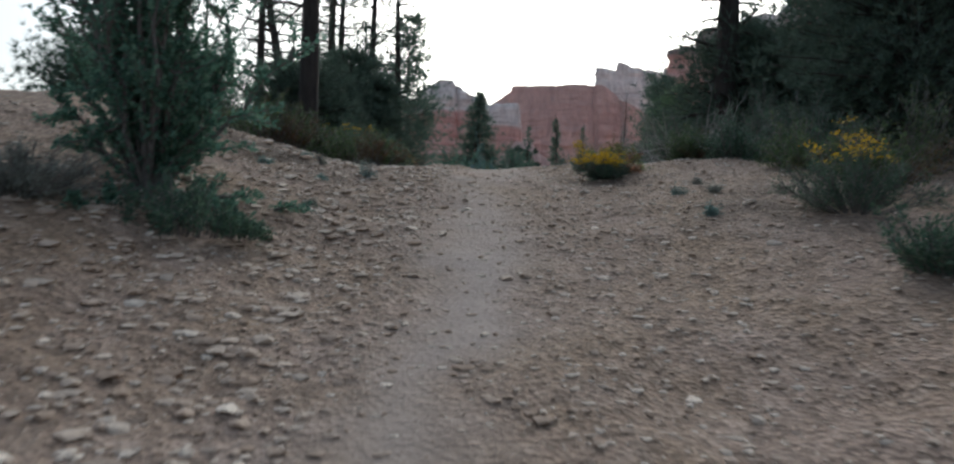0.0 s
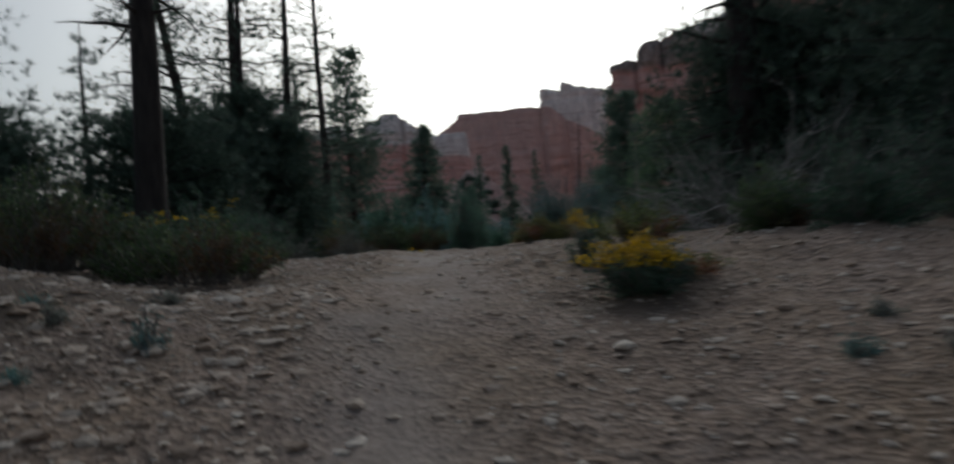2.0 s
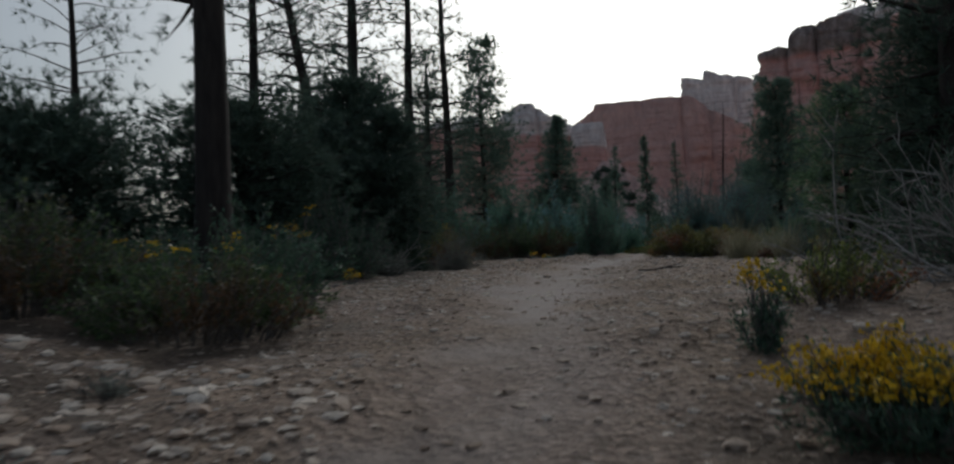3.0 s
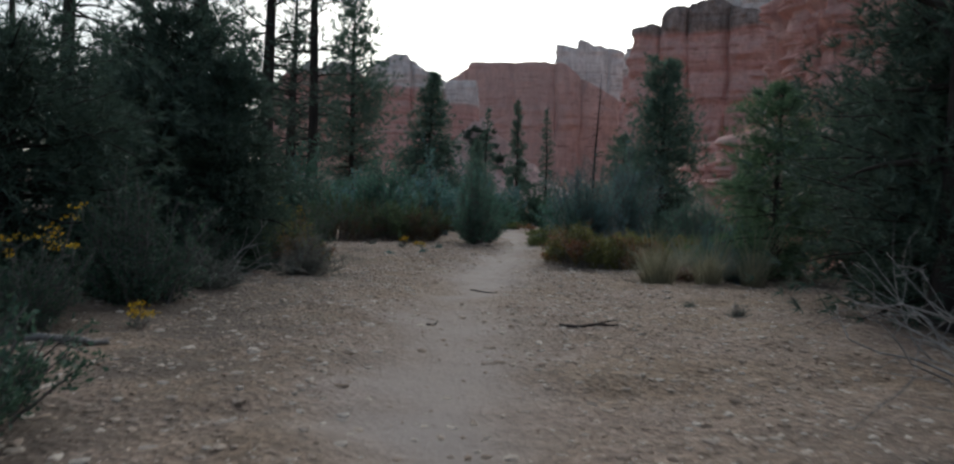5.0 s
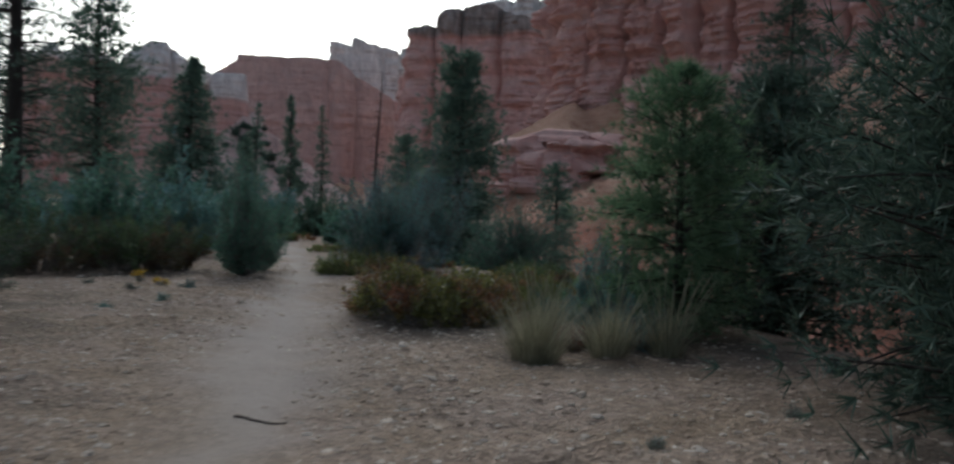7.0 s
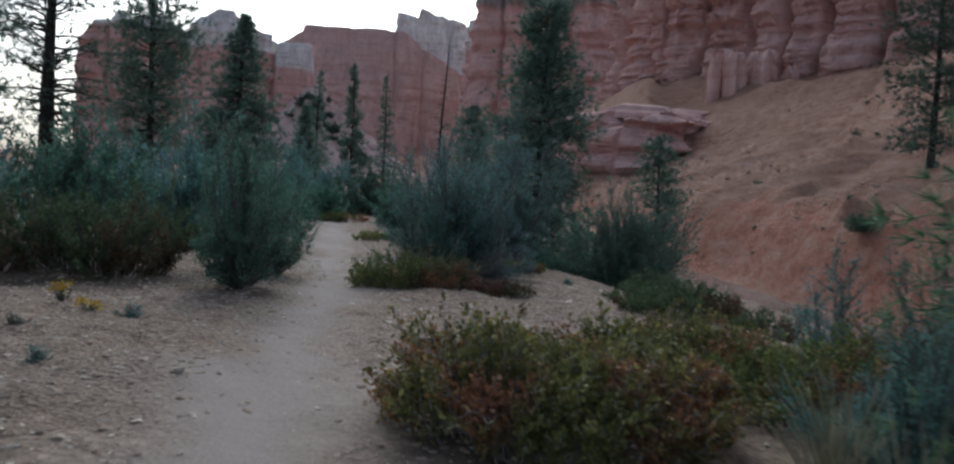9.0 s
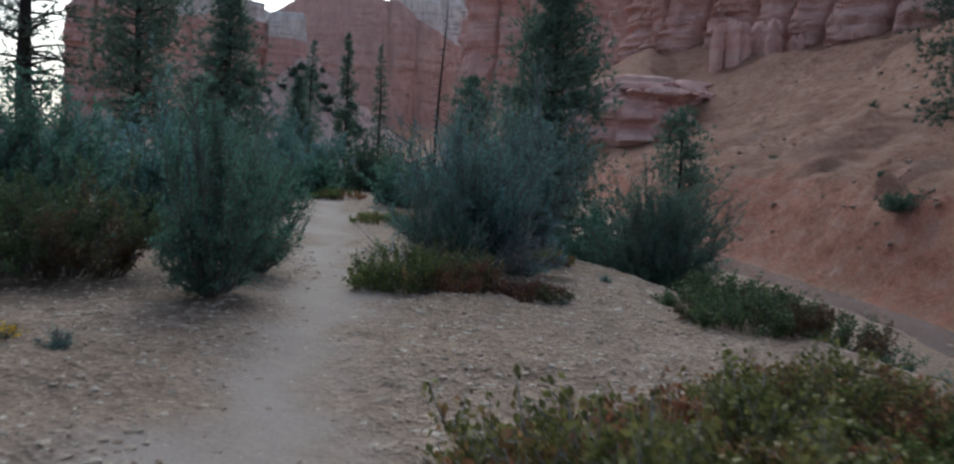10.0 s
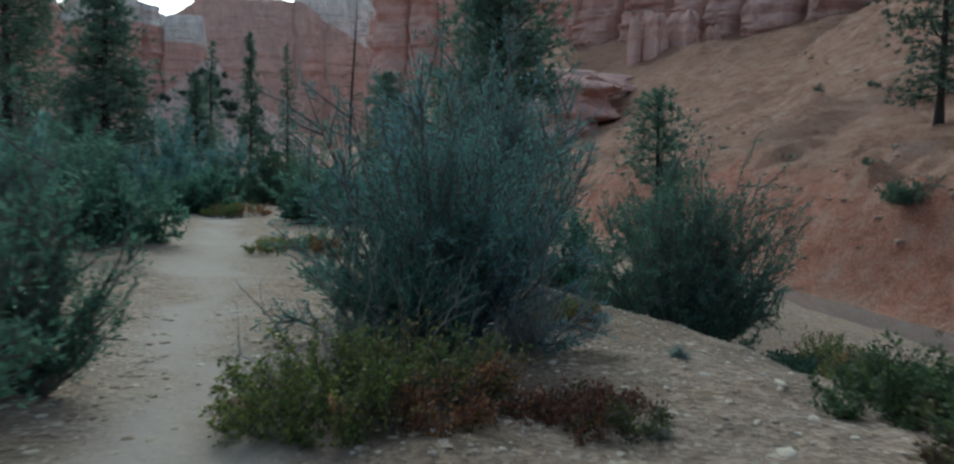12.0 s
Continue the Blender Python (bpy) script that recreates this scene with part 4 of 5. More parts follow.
def talus_fan(name, label, x, y, z0, top, rx, ry, seed, mat):
    """A concave cone of fallen rock, ribbed by small gullies."""
    segs, rings = 120, 60
    a = np.linspace(0, 2 * np.pi, segs, endpoint=False)
    V = []
    for f in np.linspace(0.02, 1, rings):
        edge = 1 + 0.22 * waves(np.cos(a) * 2 + 5, np.sin(a) * 2, 3, seed)
        rib = waves(np.cos(a) * f * rx / 5, np.sin(a) * f * ry / 5, 5, seed + 1)
        V.append(np.stack([np.cos(a) * rx * f * edge, np.sin(a) * ry * f * edge, (top - z0) * (1 - f) ** 1.35 * (1 + 0.1 * rib) + 0.5 * rib * f], -1))
    V = np.concatenate(V)
    i = np.arange(rings - 1)[:, None] * segs
    j = np.arange(segs)[None]
    q = np.stack([i + j, i + segs + j, i + segs + (j + 1) % segs, i + (j + 1) % segs], -1).reshape(-1, 4)
    L = np.concatenate([q.ravel(), np.arange(segs)])
    ob = new(name, mesh_from(name, V, L, np.r_[np.full(len(q), 4), segs], mat, False))
    ob.location = (x, y, z0)
    return tagged(ob, label, "rocks")


apron = talus_fan("talus_fan", "steep pale pink talus fan below the pale rock face", 16.5, 212, 2, 26, 34, 26, 29, ROCK_APRON)

# ---------------------------------------------------------------- conifers
PINE = "dark ponderosa pine with bare lower limbs among others"
conifer("pine_tree", PINE, -2.85, 15.4, 11, 1.5, 1, crown_from=0.30, trunk_r=0.19, whorls=18, per=4, shape="column", tuft=0.17, tufts=12, blades=12, dead=0.35)
conifer("pine_tree", "leaning dark ponderosa pine with a bare lower trunk", -7.6, 38, 17, 2.4, 2, crown_from=0.35, trunk_r=0.28, lean=(-0.16, 0), whorls=28, per=4, shape="column", tuft=0.25, tufts=14, blades=10, width=0.02, dead=0.2)
conifer("pine_tree", PINE, -4.7, 30, 13, 2.0, 3, crown_from=0.15, trunk_r=0.2, whorls=24, per=4, shape="column", tuft=0.22, tufts=14, blades=10, width=0.018)
conifer("pine_tree", PINE, -3.5, 32, 12, 1.5, 4, crown_from=0.12, trunk_r=0.19, whorls=17, per=4, shape="column", tuft=0.22, tufts=14, blades=10, width=0.018)
conifer("pine_tree", "dense dark pine with foliage to its foot", -3.9, 26.5, 8.5, 1.6, 35, crown_from=0.05, trunk_r=0.17, whorls=16, per=4, shape="column", tuft=0.22, tufts=11, blades=10, width=0.018)
conifer("pine_tree", PINE, -6.6, 27, 11, 1.5, 5, crown_from=0.3, trunk_r=0.17, whorls=15, per=4, shape="column", tuft=0.22, tufts=13, blades=10, width=0.018, dead=0.2)
conifer("pine_tree", PINE, -2.7, 35, 13, 1.5, 33, crown_from=0.2, trunk_r=0.17, whorls=20, per=4, shape="column", tuft=0.22, tufts=12, blades=10, width=0.018)
conifer("pine_tree", PINE, -12.5, 29, 11, 2.6, 6, crown_from=0.25, trunk_r=0.16, whorls=14, per=4, shape="column", tuft=0.24, tufts=11, blades=12, width=0.02)
conifer("pine_tree", PINE, -9.5, 31, 8.0, 1.7, 7, crown_from=0.12, trunk_r=0.14, whorls=18, per=4, shape="cone", tuft=0.22, tufts=15, blades=10, width=0.018)
conifer("fir_tree", "tall dense dark fir behind the sagebrush", -5.8, 90, 21, 4.2, 8, crown_from=0.05, trunk_r=0.3, whorls=46, per=7, shape="column", tuft=0.5, tufts=16, blades=12, width=0.06, mat=HAZED_NEEDLE)
conifer("fir_tree", "broad dense green fir behind the sagebrush", 1.3, 65, 9.8, 3.6, 9, crown_from=0.03, trunk_r=0.2, whorls=40, per=8, shape="cone", tuft=0.35, tufts=16, blades=12, width=0.045, mat=HAZED_NEEDLE)
conifer("pine_tree", PINE, -7.5, 63, 14, 3.4, 10, crown_from=0.2, trunk_r=0.4, whorls=26, per=5, shape="column", tuft=0.35, tufts=13, blades=11, width=0.035)
conifer("pine_tree", PINE, -9.6, 58, 12, 2.6, 31, crown_from=0.1, trunk_r=0.22, whorls=22, per=4, shape="column", tuft=0.35, tufts=13, blades=11, width=0.035)
conifer("juniper_tree", "tall dense green juniper beside the creek", 10.4, 43, 8.4, 1.95, 11, crown_from=0.05, trunk_r=0.14, whorls=44, per=9, shape="column", tuft=0.22, tufts=18, blades=12, width=0.028, mat=HAZED_NEEDLE)
conifer("spruce_tree", "slim pointed spruce in front of the cliffs", 13.8, 120, 16, 2.0, 12, crown_from=0.06, trunk_r=0.18, whorls=30, per=6, shape="cone", tuft=0.5, tufts=10, blades=10, width=0.07, mat=HAZED_NEEDLE)
conifer("spruce_tree", "slim sparse spruce in front of the cliffs", 18.6, 125, 15, 1.8, 13, crown_from=0.1, trunk_r=0.17, whorls=26, per=5, shape="cone", tuft=0.45, tufts=7, blades=8, width=0.06, mat=HAZED_NEEDLE)
conifer("fir_tree", "small rounded fir below the pale cliff", 7.0, 100, 7.5, 2.2, 14, crown_from=0.05, trunk_r=0.16, whorls=26, per=7, shape="cone", tuft=0.4, tufts=12, blades=11, width=0.05, mat=HAZED_NEEDLE)
conifer("fir_tree", "sparse fir below the pale cliff", 9.5, 118, 14, 2.4, 15, crown_from=0.05, trunk_r=0.18, whorls=26, per=5, shape="cone", tuft=0.45, tufts=8, blades=8, width=0.06, mat=HAZED_NEEDLE)
conifer("dead_snag", "bare dead pine snag in front of the cliff", 15.6, 80, 13.5, 1.2, 16, crown_from=0.35, trunk_r=0.12, lean=(0.02, 0), whorls=22, per=4, dead=1.0)
conifer("dead_snag", "bare dead pine snag in front of the cliff", 24.5, 88, 16, 1.3, 17, crown_from=0.35, trunk_r=0.12, lean=(0.02, 0), whorls=22, per=4, dead=1.0)
conifer("juniper_tree", "bushy green juniper at the snag's foot", 18.2, 80, 8.3, 2.2, 18, crown_from=0.05, trunk_r=0.15, whorls=26, per=8, shape="round", tuft=0.32, tufts=16, blades=11, width=0.04, mat=HAZED_NEEDLE)
conifer("juniper_tree", "young green juniper on the red creek bank", 13.2, 40.5, 4.6, 0.95, 19, crown_from=0.12, trunk_r=0.07, whorls=22, per=6, shape="round", tuft=0.15, tufts=16, blades=11, width=0.02, mat=HAZED_NEEDLE)
conifer("pine_tree", "young open pine on the red slope", 26.5, 44.5, 9.5, 2.1, 20, crown_from=0.12, trunk_r=0.12, whorls=24, per=5, shape="column", tuft=0.28, tufts=18, blades=14, width=0.03)
conifer("juniper_tree", "bright green juniper beside the gravel clearing", 5.8, 21.8, 2.9, 0.88, 21, crown_from=0.02, trunk_r=0.05, whorls=32, per=6, shape="round", tuft=0.14, tufts=18, blades=12, width=0.011, mat=JUNIPER_LIGHT)
conifer("juniper_tree", "dark tangled juniper above the creek", 7.7, 22.6, 3.3, 1.4, 22, crown_from=0.03, trunk_r=0.09, whorls=38, per=9, shape="round", tuft=0.13, tufts=22, blades=11, width=0.013)
conifer("juniper_tree", "large dark juniper with a stout trunk", 5.5, 17, 9.0, 1.7, 23, crown_from=0.12, trunk_r=0.3, whorls=15, per=4, shape="column", tuft=0.2, tufts=13, blades=11, width=0.015, dead=0.3)
conifer("juniper_tree", "tall dark juniper crowding a stout trunk", 7.4, 18.6, 3.7, 1.8, 37, crown_from=0.04, trunk_r=0.18, whorls=40, per=9, shape="round", tuft=0.19, tufts=24, blades=12, width=0.017)
conifer("juniper_tree", "low dark juniper at a stout trunk's foot", 5.9, 17.6, 3.4, 1.7, 34, crown_from=0.03, trunk_r=0.12, whorls=36, per=8, shape="round", tuft=0.18, tufts=22, blades=11, width=0.016)
conifer("juniper_tree", "large dark juniper beside the trail bank", 8.3, 16, 5.4, 2.4, 24, crown_from=0.05, trunk_r=0.22, whorls=44, per=9, shape="round", tuft=0.2, tufts=24, blades=12, width=0.018)
conifer("juniper_tree", "large dark juniper beside the trail bank", 6.9, 12.6, 4.6, 2.0, 25, crown_from=0.05, trunk_r=0.2, whorls=40, per=9, shape="round", tuft=0.18, tufts=24, blades=12, width=0.016)
conifer("juniper_tree", "dense dark juniper with boughs to the ground", -3.5, 18.0, 2.4, 1.6, 26, crown_from=0.03, trunk_r=0.14, whorls=32, per=8, shape="round", tuft=0.16, tufts=24, blades=12, width=0.014)
conifer("juniper_tree", "dense dark juniper with boughs to the ground", -2.9, 21.6, 3.5, 1.5, 27, crown_from=0.03, trunk_r=0.14, whorls=34, per=8, shape="round", tuft=0.17, tufts=22, blades=12, width=0.016)
conifer("juniper_tree", "dense dark juniper with boughs to the ground", -6.2, 17.5, 2.3, 1.8, 28, crown_from=0.03, trunk_r=0.14, whorls=40, per=9, shape="round", tuft=0.18, tufts=22, blades=11, width=0.016)
conifer("juniper_tree", "dense dark juniper with boughs to the ground", -4.6, 25.5, 3.3, 1.8, 32, crown_from=0.03, trunk_r=0.14, whorls=46, per=9, shape="round", tuft=0.19, tufts=22, blades=11, width=0.018)
conifer("juniper_tree", "dense dark juniper with boughs to the ground", -2.1, 20.9, 2.8, 0.85, 38, crown_from=0.03, trunk_r=0.1, whorls=30, per=8, shape="round", tuft=0.14, tufts=22, blades=12, width=0.013)
conifer("juniper_tree", "dense dark juniper behind the low shrubs", -5.6, 13.6, 2.0, 1.5, 29, crown_from=0.03, trunk_r=0.1, whorls=34, per=9, shape="round", tuft=0.15, tufts=22, blades=11, width=0.014)

# ---------------------------------------------------------------- shrubs
shrub("mahogany_sapling", "open green mahogany sapling on the trail bank", -2.5, 6.7, 1.3, 1.1, 4.2, 1, GREENLEAF, leaves=24000, leaf=(0.055, 0.027), stems=44, bare=0.06, foot=0.05, skirt=0.85)
shrub("evergreen_shrub", "dark green shrub trailing down the bank", -2.0, 6.2, 0.7, 0.5, 0.45, 45, JUNIPER, leaves=6000, leaf=(0.035, 0.014), style="mound", stems=90)
shrub("sagebrush", "low grey-green sagebrush on the bank", -3.0, 5.7, 0.75, 0.55, 0.55, 2, GREY_LEAF, leaves=8000, leaf=(0.03, 0.007), stems=90)
shrub("rabbitbrush", "rabbitbrush in full yellow bloom beside the trail", 1.74, 9.8, 0.34, 0.3, 0.34, 3, JUNIPER, leaves=8000, leaf=(0.03, 0.007), stems=110, flowers=190, bloom=(-0.1, 0), plume=0.35)
shrub("rabbitbrush", "small rabbitbrush with a few yellow flowers", 1.6, 10.95, 0.14, 0.14, 0.38, 4, JUNIPER, leaves=1500, leaf=(0.03, 0.008), stems=24, flowers=12, plume=0.4)
shrub("low_shrub", "dark low shrub spreading under the rabbitbrush", 1.95, 9.9, 0.42, 0.25, 0.2, 5, MANZ, leaves=2600, leaf=(0.022, 0.012), style="mound", stems=60)
shrub("rabbitbrush", "green rabbitbrush with sparse yellow blooms", 3.35, 6.9, 0.9, 0.8, 0.62, 6, JUNIPER, leaves=9000, leaf=(0.035, 0.006), stems=60, flowers=45)
shrub("evergreen_shrub", "leggy green shrub low on the trail bank", 3.1, 5.2, 0.45, 0.45, 0.6, 36, JUNIPER, leaves=3500, leaf=(0.04, 0.014), stems=40, bare=0.05, foot=0.3)
shrub("evergreen_shrub", "spreading green shrub among dark junipers", -1.45, 11.8, 0.75, 0.6, 0.7, 7, MANZ_DARK, leaves=8000, leaf=(0.03, 0.017), style="mound", stems=120, flowers=6)
shrub("evergreen_shrub", "dark green shrub crowding the trail's edge", -2.7, 11.7, 0.9, 0.6, 0.95, 8, MANZ_DARK, leaves=9000, leaf=(0.03, 0.017), style="mound", stems=130)
shrub("evergreen_shrub", "dark green shrub behind the low shrubs", -1.9, 13.3, 1.0, 0.7, 0.9, 9, JUNIPER, leaves=8000, leaf=(0.035, 0.015), style="mound", stems=110)
shrub("evergreen_shrub", "dark green shrub behind the low shrubs", -4.0, 12.6, 1.1, 0.8, 1.1, 10, MANZ_DARK, leaves=8000, leaf=(0.035, 0.017), style="mound", stems=110)
shrub("evergreen_shrub", "dark green shrub at the trail's shoulder", 2.2, 11.7, 0.35, 0.3, 0.45, 11, MANZ, leaves=3000, leaf=(0.025, 0.013), style="mound", stems=60)
for i, (x, y, r, hgt) in enumerate(((3.5, 10.5, 0.7, 0.75), (3.9, 9.3, 0.7, 0.7), (4.6, 10.8, 0.9, 1.0), (5.2, 9.4, 0.9, 0.9), (4.8, 13.0, 1.0, 1.2), (3.1, 10.9, 0.4, 0.5))):
    shrub("evergreen_shrub", "dark undergrowth on the bank below the junipers", x, y, r, r * 0.85, hgt, 420 + i, MANZ_DARK if i % 2 else JUNIPER, leaves=6500, leaf=(0.032, 0.013), stems=60, bare=0.05, foot=0.4, group="undergrowth on the bank")
shrub("evergreen_shrub", "dark shrub tangled with dead branches", 3.5, 12.5, 1.0, 0.7, 1.1, 12, JUNIPER, leaves=5000, leaf=(0.03, 0.01), stems=50)
shrub("rabbitbrush", "green rabbitbrush with scattered yellow flowers", -2.3, 15.9, 0.6, 0.5, 0.85, 13, JUNIPER, leaves=5000, leaf=(0.035, 0.007), stems=55, flowers=14)
shrub("evergreen_shrub", "dark green shrub under the pine boughs", -2.0, 17.3, 0.8, 0.6, 1.05, 46, JUNIPER, leaves=8000, leaf=(0.035, 0.013), stems=80, bare=0.05, foot=0.4)
shrub("sagebrush", "pale grey sagebrush at the clearing's edge", -0.95, 20.5, 0.7, 0.5, 0.6, 14, GREY_LEAF, leaves=4200, leaf=(0.035, 0.007), stems=60)
shrub("sagebrush", "pale grey sagebrush at the clearing's edge", -1.7, 18.6, 0.45, 0.4, 0.5, 15, GREY_LEAF, leaves=3600, leaf=(0.035, 0.007), stems=50)
for i, (x, y, r, hgt) in enumerate(((-3.0, 16.4, 0.8, 1.0), (-2.3, 17.6, 0.7, 0.8), (-2.2, 19.9, 0.8, 0.9), (-2.4, 23.5, 1.0, 1.2), (-1.6, 25.2, 0.9, 1.1), (-4.2, 15.2, 0.9, 1.0))):
    shrub("evergreen_shrub", "dark green undergrowth below the junipers", x, y, r, r * 0.8, hgt, 400 + i, JUNIPER, leaves=7000, leaf=(0.035, 0.012), stems=60, bare=0.05, foot=0.4, group="undergrowth below the junipers")
shrub("evergreen_shrub", "dark green undergrowth beside the rabbitbrush", 4.2, 8.2, 0.9, 0.8, 0.7, 410, MANZ_DARK, leaves=7000, leaf=(0.035, 0.012), stems=70, bare=0.05, foot=0.4)
shrub("evergreen_shrub", "olive green shrub touched with yellow", -1.5, 22.0, 0.8, 0.6, 0.85, 16, MANZ, leaves=7000, leaf=(0.032, 0.016), style="mound", stems=110, flowers=10)
shrub("evergreen_shrub", "low manzanita with green and reddened leaves", 3.6, 23.45, 1.2, 1.25, 0.79, 17, MANZ_MIXED, leaves=30000, leaf=(0.036, 0.022), style="mound", stems=480, bare=0.45, twig=DEADWOOD)
shrub("evergreen_shrub", "low green shrub beside the manzanita", 5.2, 23.7, 0.85, 0.8, 0.68, 18, MANZ, leaves=12000, leaf=(0.028, 0.014), style="mound", stems=110)
shrub("evergreen_shrub", "low manzanita spreading behind a larger one", 4.8, 24.4, 1.15, 0.9, 0.62, 38, MANZ_MIXED, leaves=16000, leaf=(0.032, 0.019), style="mound", stems=260)
shrub("evergreen_shrub", "low green shrub crowding the manzanita", 6.2, 23.6, 0.9, 0.7, 0.72, 39, MANZ, leaves=10000, leaf=(0.03, 0.016), style="mound", stems=120)
shrub("willow_shrub", "grey-green shrub between manzanita and juniper", 5.0, 22.3, 0.65, 0.6, 0.95, 40, SAGE, leaves=9000, leaf=(0.035, 0.009), stems=60, bare=0.08, foot=0.3)
shrub("willow_shrub", "green shrub between manzanita and juniper", 5.75, 22.9, 0.6, 0.6, 1.1, 41, GREENLEAF, leaves=9000, leaf=(0.035, 0.009), stems=60, bare=0.08, foot=0.3)
shrub("evergreen_shrub", "small reddened shrub among the bunchgrass", 4.45, 21.5, 0.5, 0.4, 0.42, 42, MANZ_RED, leaves=4000, leaf=(0.028, 0.015), style="mound", stems=90)
shrub("sagebrush", "grey-green sagebrush among the bunchgrass", 5.05, 21.3, 0.5, 0.4, 0.6, 43, SAGE, leaves=6000, leaf=(0.032, 0.007), stems=60, bare=0.05, foot=0.3)
shrub("willow_shrub", "slender grey-green shrub beside the manzanita", 6.3, 24.4, 0.5, 0.5, 1.0, 19, SAGE, leaves=6000, leaf=(0.035, 0.009), stems=26, bare=0.15)
shrub("willow_shrub", "bushy green shrub at the trail edge on a narrow foot", 1.8, 28.5, 0.78, 0.7, 1.9, 20, GREENLEAF, leaves=15000, leaf=(0.045, 0.013), stems=44, bare=0.16, foot=0.08, skirt=0.5)
shrub("willow_shrub", "bushy grey-green shrub behind a larger one", 2.15, 30.3, 0.8, 0.65, 1.85, 34, GREENLEAF, leaves=12000, leaf=(0.045, 0.011), stems=60, bare=0.1)
shrub("evergreen_shrub", "dark manzanita thicket with reddish tops", 0.2, 29.9, 1.05, 0.8, 1.5, 21, MANZ_DARK, leaves=18000, leaf=(0.035, 0.02), style="mound", stems=140)
shrub("evergreen_shrub", "dark manzanita thicket with reddish tops", -1.5, 29.6, 1.1, 0.8, 1.5, 22, MANZ_DARK, leaves=15000, leaf=(0.035, 0.02), style="mound", stems=130)
shrub("evergreen_shrub", "low dark evergreen mat with bare edge twigs", 3.95, 29.3, 0.98, 0.68, 0.6, 23, MANZ, leaves=13000, leaf=(0.028, 0.016), style="mound", stems=210)
shrub("evergreen_shrub", "low dark sparse mat beside another", 4.95, 29.0, 0.62, 0.45, 0.4, 35, MANZ_RED, leaves=4200, leaf=(0.028, 0.016), style="mound", stems=110)
shrub("willow_shrub", "tall blue-green shrub fanning from the trail's edge", 4.85, 30.9, 1.3, 1.0, 2.2, 24, SAGE, leaves=34000, leaf=(0.05, 0.011), stems=130, bare=0.06, foot=0.2, skirt=0.62, plume=0.8)
shrub("willow_shrub", "green lobed shrub growing into a taller blue one", 4.45, 30.55, 0.8, 0.6, 1.45, 44, GREENLEAF, leaves=12000, leaf=(0.045, 0.011), stems=60, bare=0.1, foot=0.25, skirt=0.5, twig=DEADWOOD)
shrub("dead_shrub", "leafless pale grey twiggy shrub at the blue shrub's foot", 5.35, 30.45, 0.6, 0.45, 0.85, 37, GREY_LEAF, leaves=1500, leaf=(0.03, 0.006), stems=60, twig=DEADWOOD, foot=0.15)
shrub("willow_shrub", "tall smoky blue-grey shrub behind another", 6.7, 34.0, 1.15, 1.0, 2.7, 25, SAGE, leaves=26000, leaf=(0.05, 0.012), stems=110, bare=0.06, skirt=0.65, plume=0.8)
shrub("willow_shrub", "dense dark green shrub on the creek bank", 8.6, 33.0, 1.3, 1.1, 2.2, 26, GREENLEAF, leaves=40000, leaf=(0.05, 0.014), stems=190, bare=0.04, foot=0.35, skirt=0.7, plume=0.55)
shrub("evergreen_shrub", "low green shrub on the slope to the creek", 6.7, 27.5, 0.95, 0.7, 0.5, 27, MANZ_DARK, leaves=8000, leaf=(0.032, 0.018), style="mound", stems=120)
shrub("evergreen_shrub", "low dark shrub near the creek", 10.1, 33.2, 0.7, 0.5, 0.5, 28, MANZ_RED, leaves=5000, leaf=(0.032, 0.017), style="mound", stems=80)
for i, (x, y, r, hgt) in enumerate(((9.4, 31.4, 0.8, 0.6), (10.6, 32.6, 0.8, 0.65), (9.0, 30.2, 0.6, 0.45), (8.2, 28.4, 0.8, 0.6), (11.6, 33.9, 0.7, 0.6), (8.6, 31.3, 0.55, 0.4), (7.4, 28.9, 0.7, 0.5), (10.2, 31.3, 0.7, 0.55), (9.2, 29.0, 0.8, 0.6), (6.9, 28.6, 0.6, 0.5))):
    shrub("evergreen_shrub", "low dark shrubs lining the creek bank", x, y, r, r * 0.8, hgt, 430 + i, (MANZ_DARK, MANZ, JUNIPER)[i % 3], leaves=6000, leaf=(0.032, 0.017), style="mound", stems=90, group="shrubs lining the creek bank")
shrub("evergreen_shrub", "low dark shrub above the creek", 7.9, 29.6, 0.7, 0.5, 0.45, 29, MANZ, leaves=5000, leaf=(0.032, 0.017), style="mound", stems=80)
shrub("evergreen_shrub", "low green shrub at the blue shrub's foot", 6.1, 31.4, 0.45, 0.35, 0.4, 30, MANZ, leaves=3500, leaf=(0.03, 0.017), style="mound", stems=60)
shrub("evergreen_shrub", "low green shrubs at the trail's bend", 5.0, 37.5, 1.1, 0.8, 0.5, 31, MANZ, leaves=5000, leaf=(0.035, 0.02), style="mound", stems=80)
shrub("evergreen_shrub", "low green shrubs at the trail's bend", 4.9, 46.5, 1.0, 0.8, 0.55, 32, MANZ, leaves=4000, leaf=(0.045, 0.025), style="mound", stems=80)
BACK = "blue-green shrubs crowding the trail's far end"
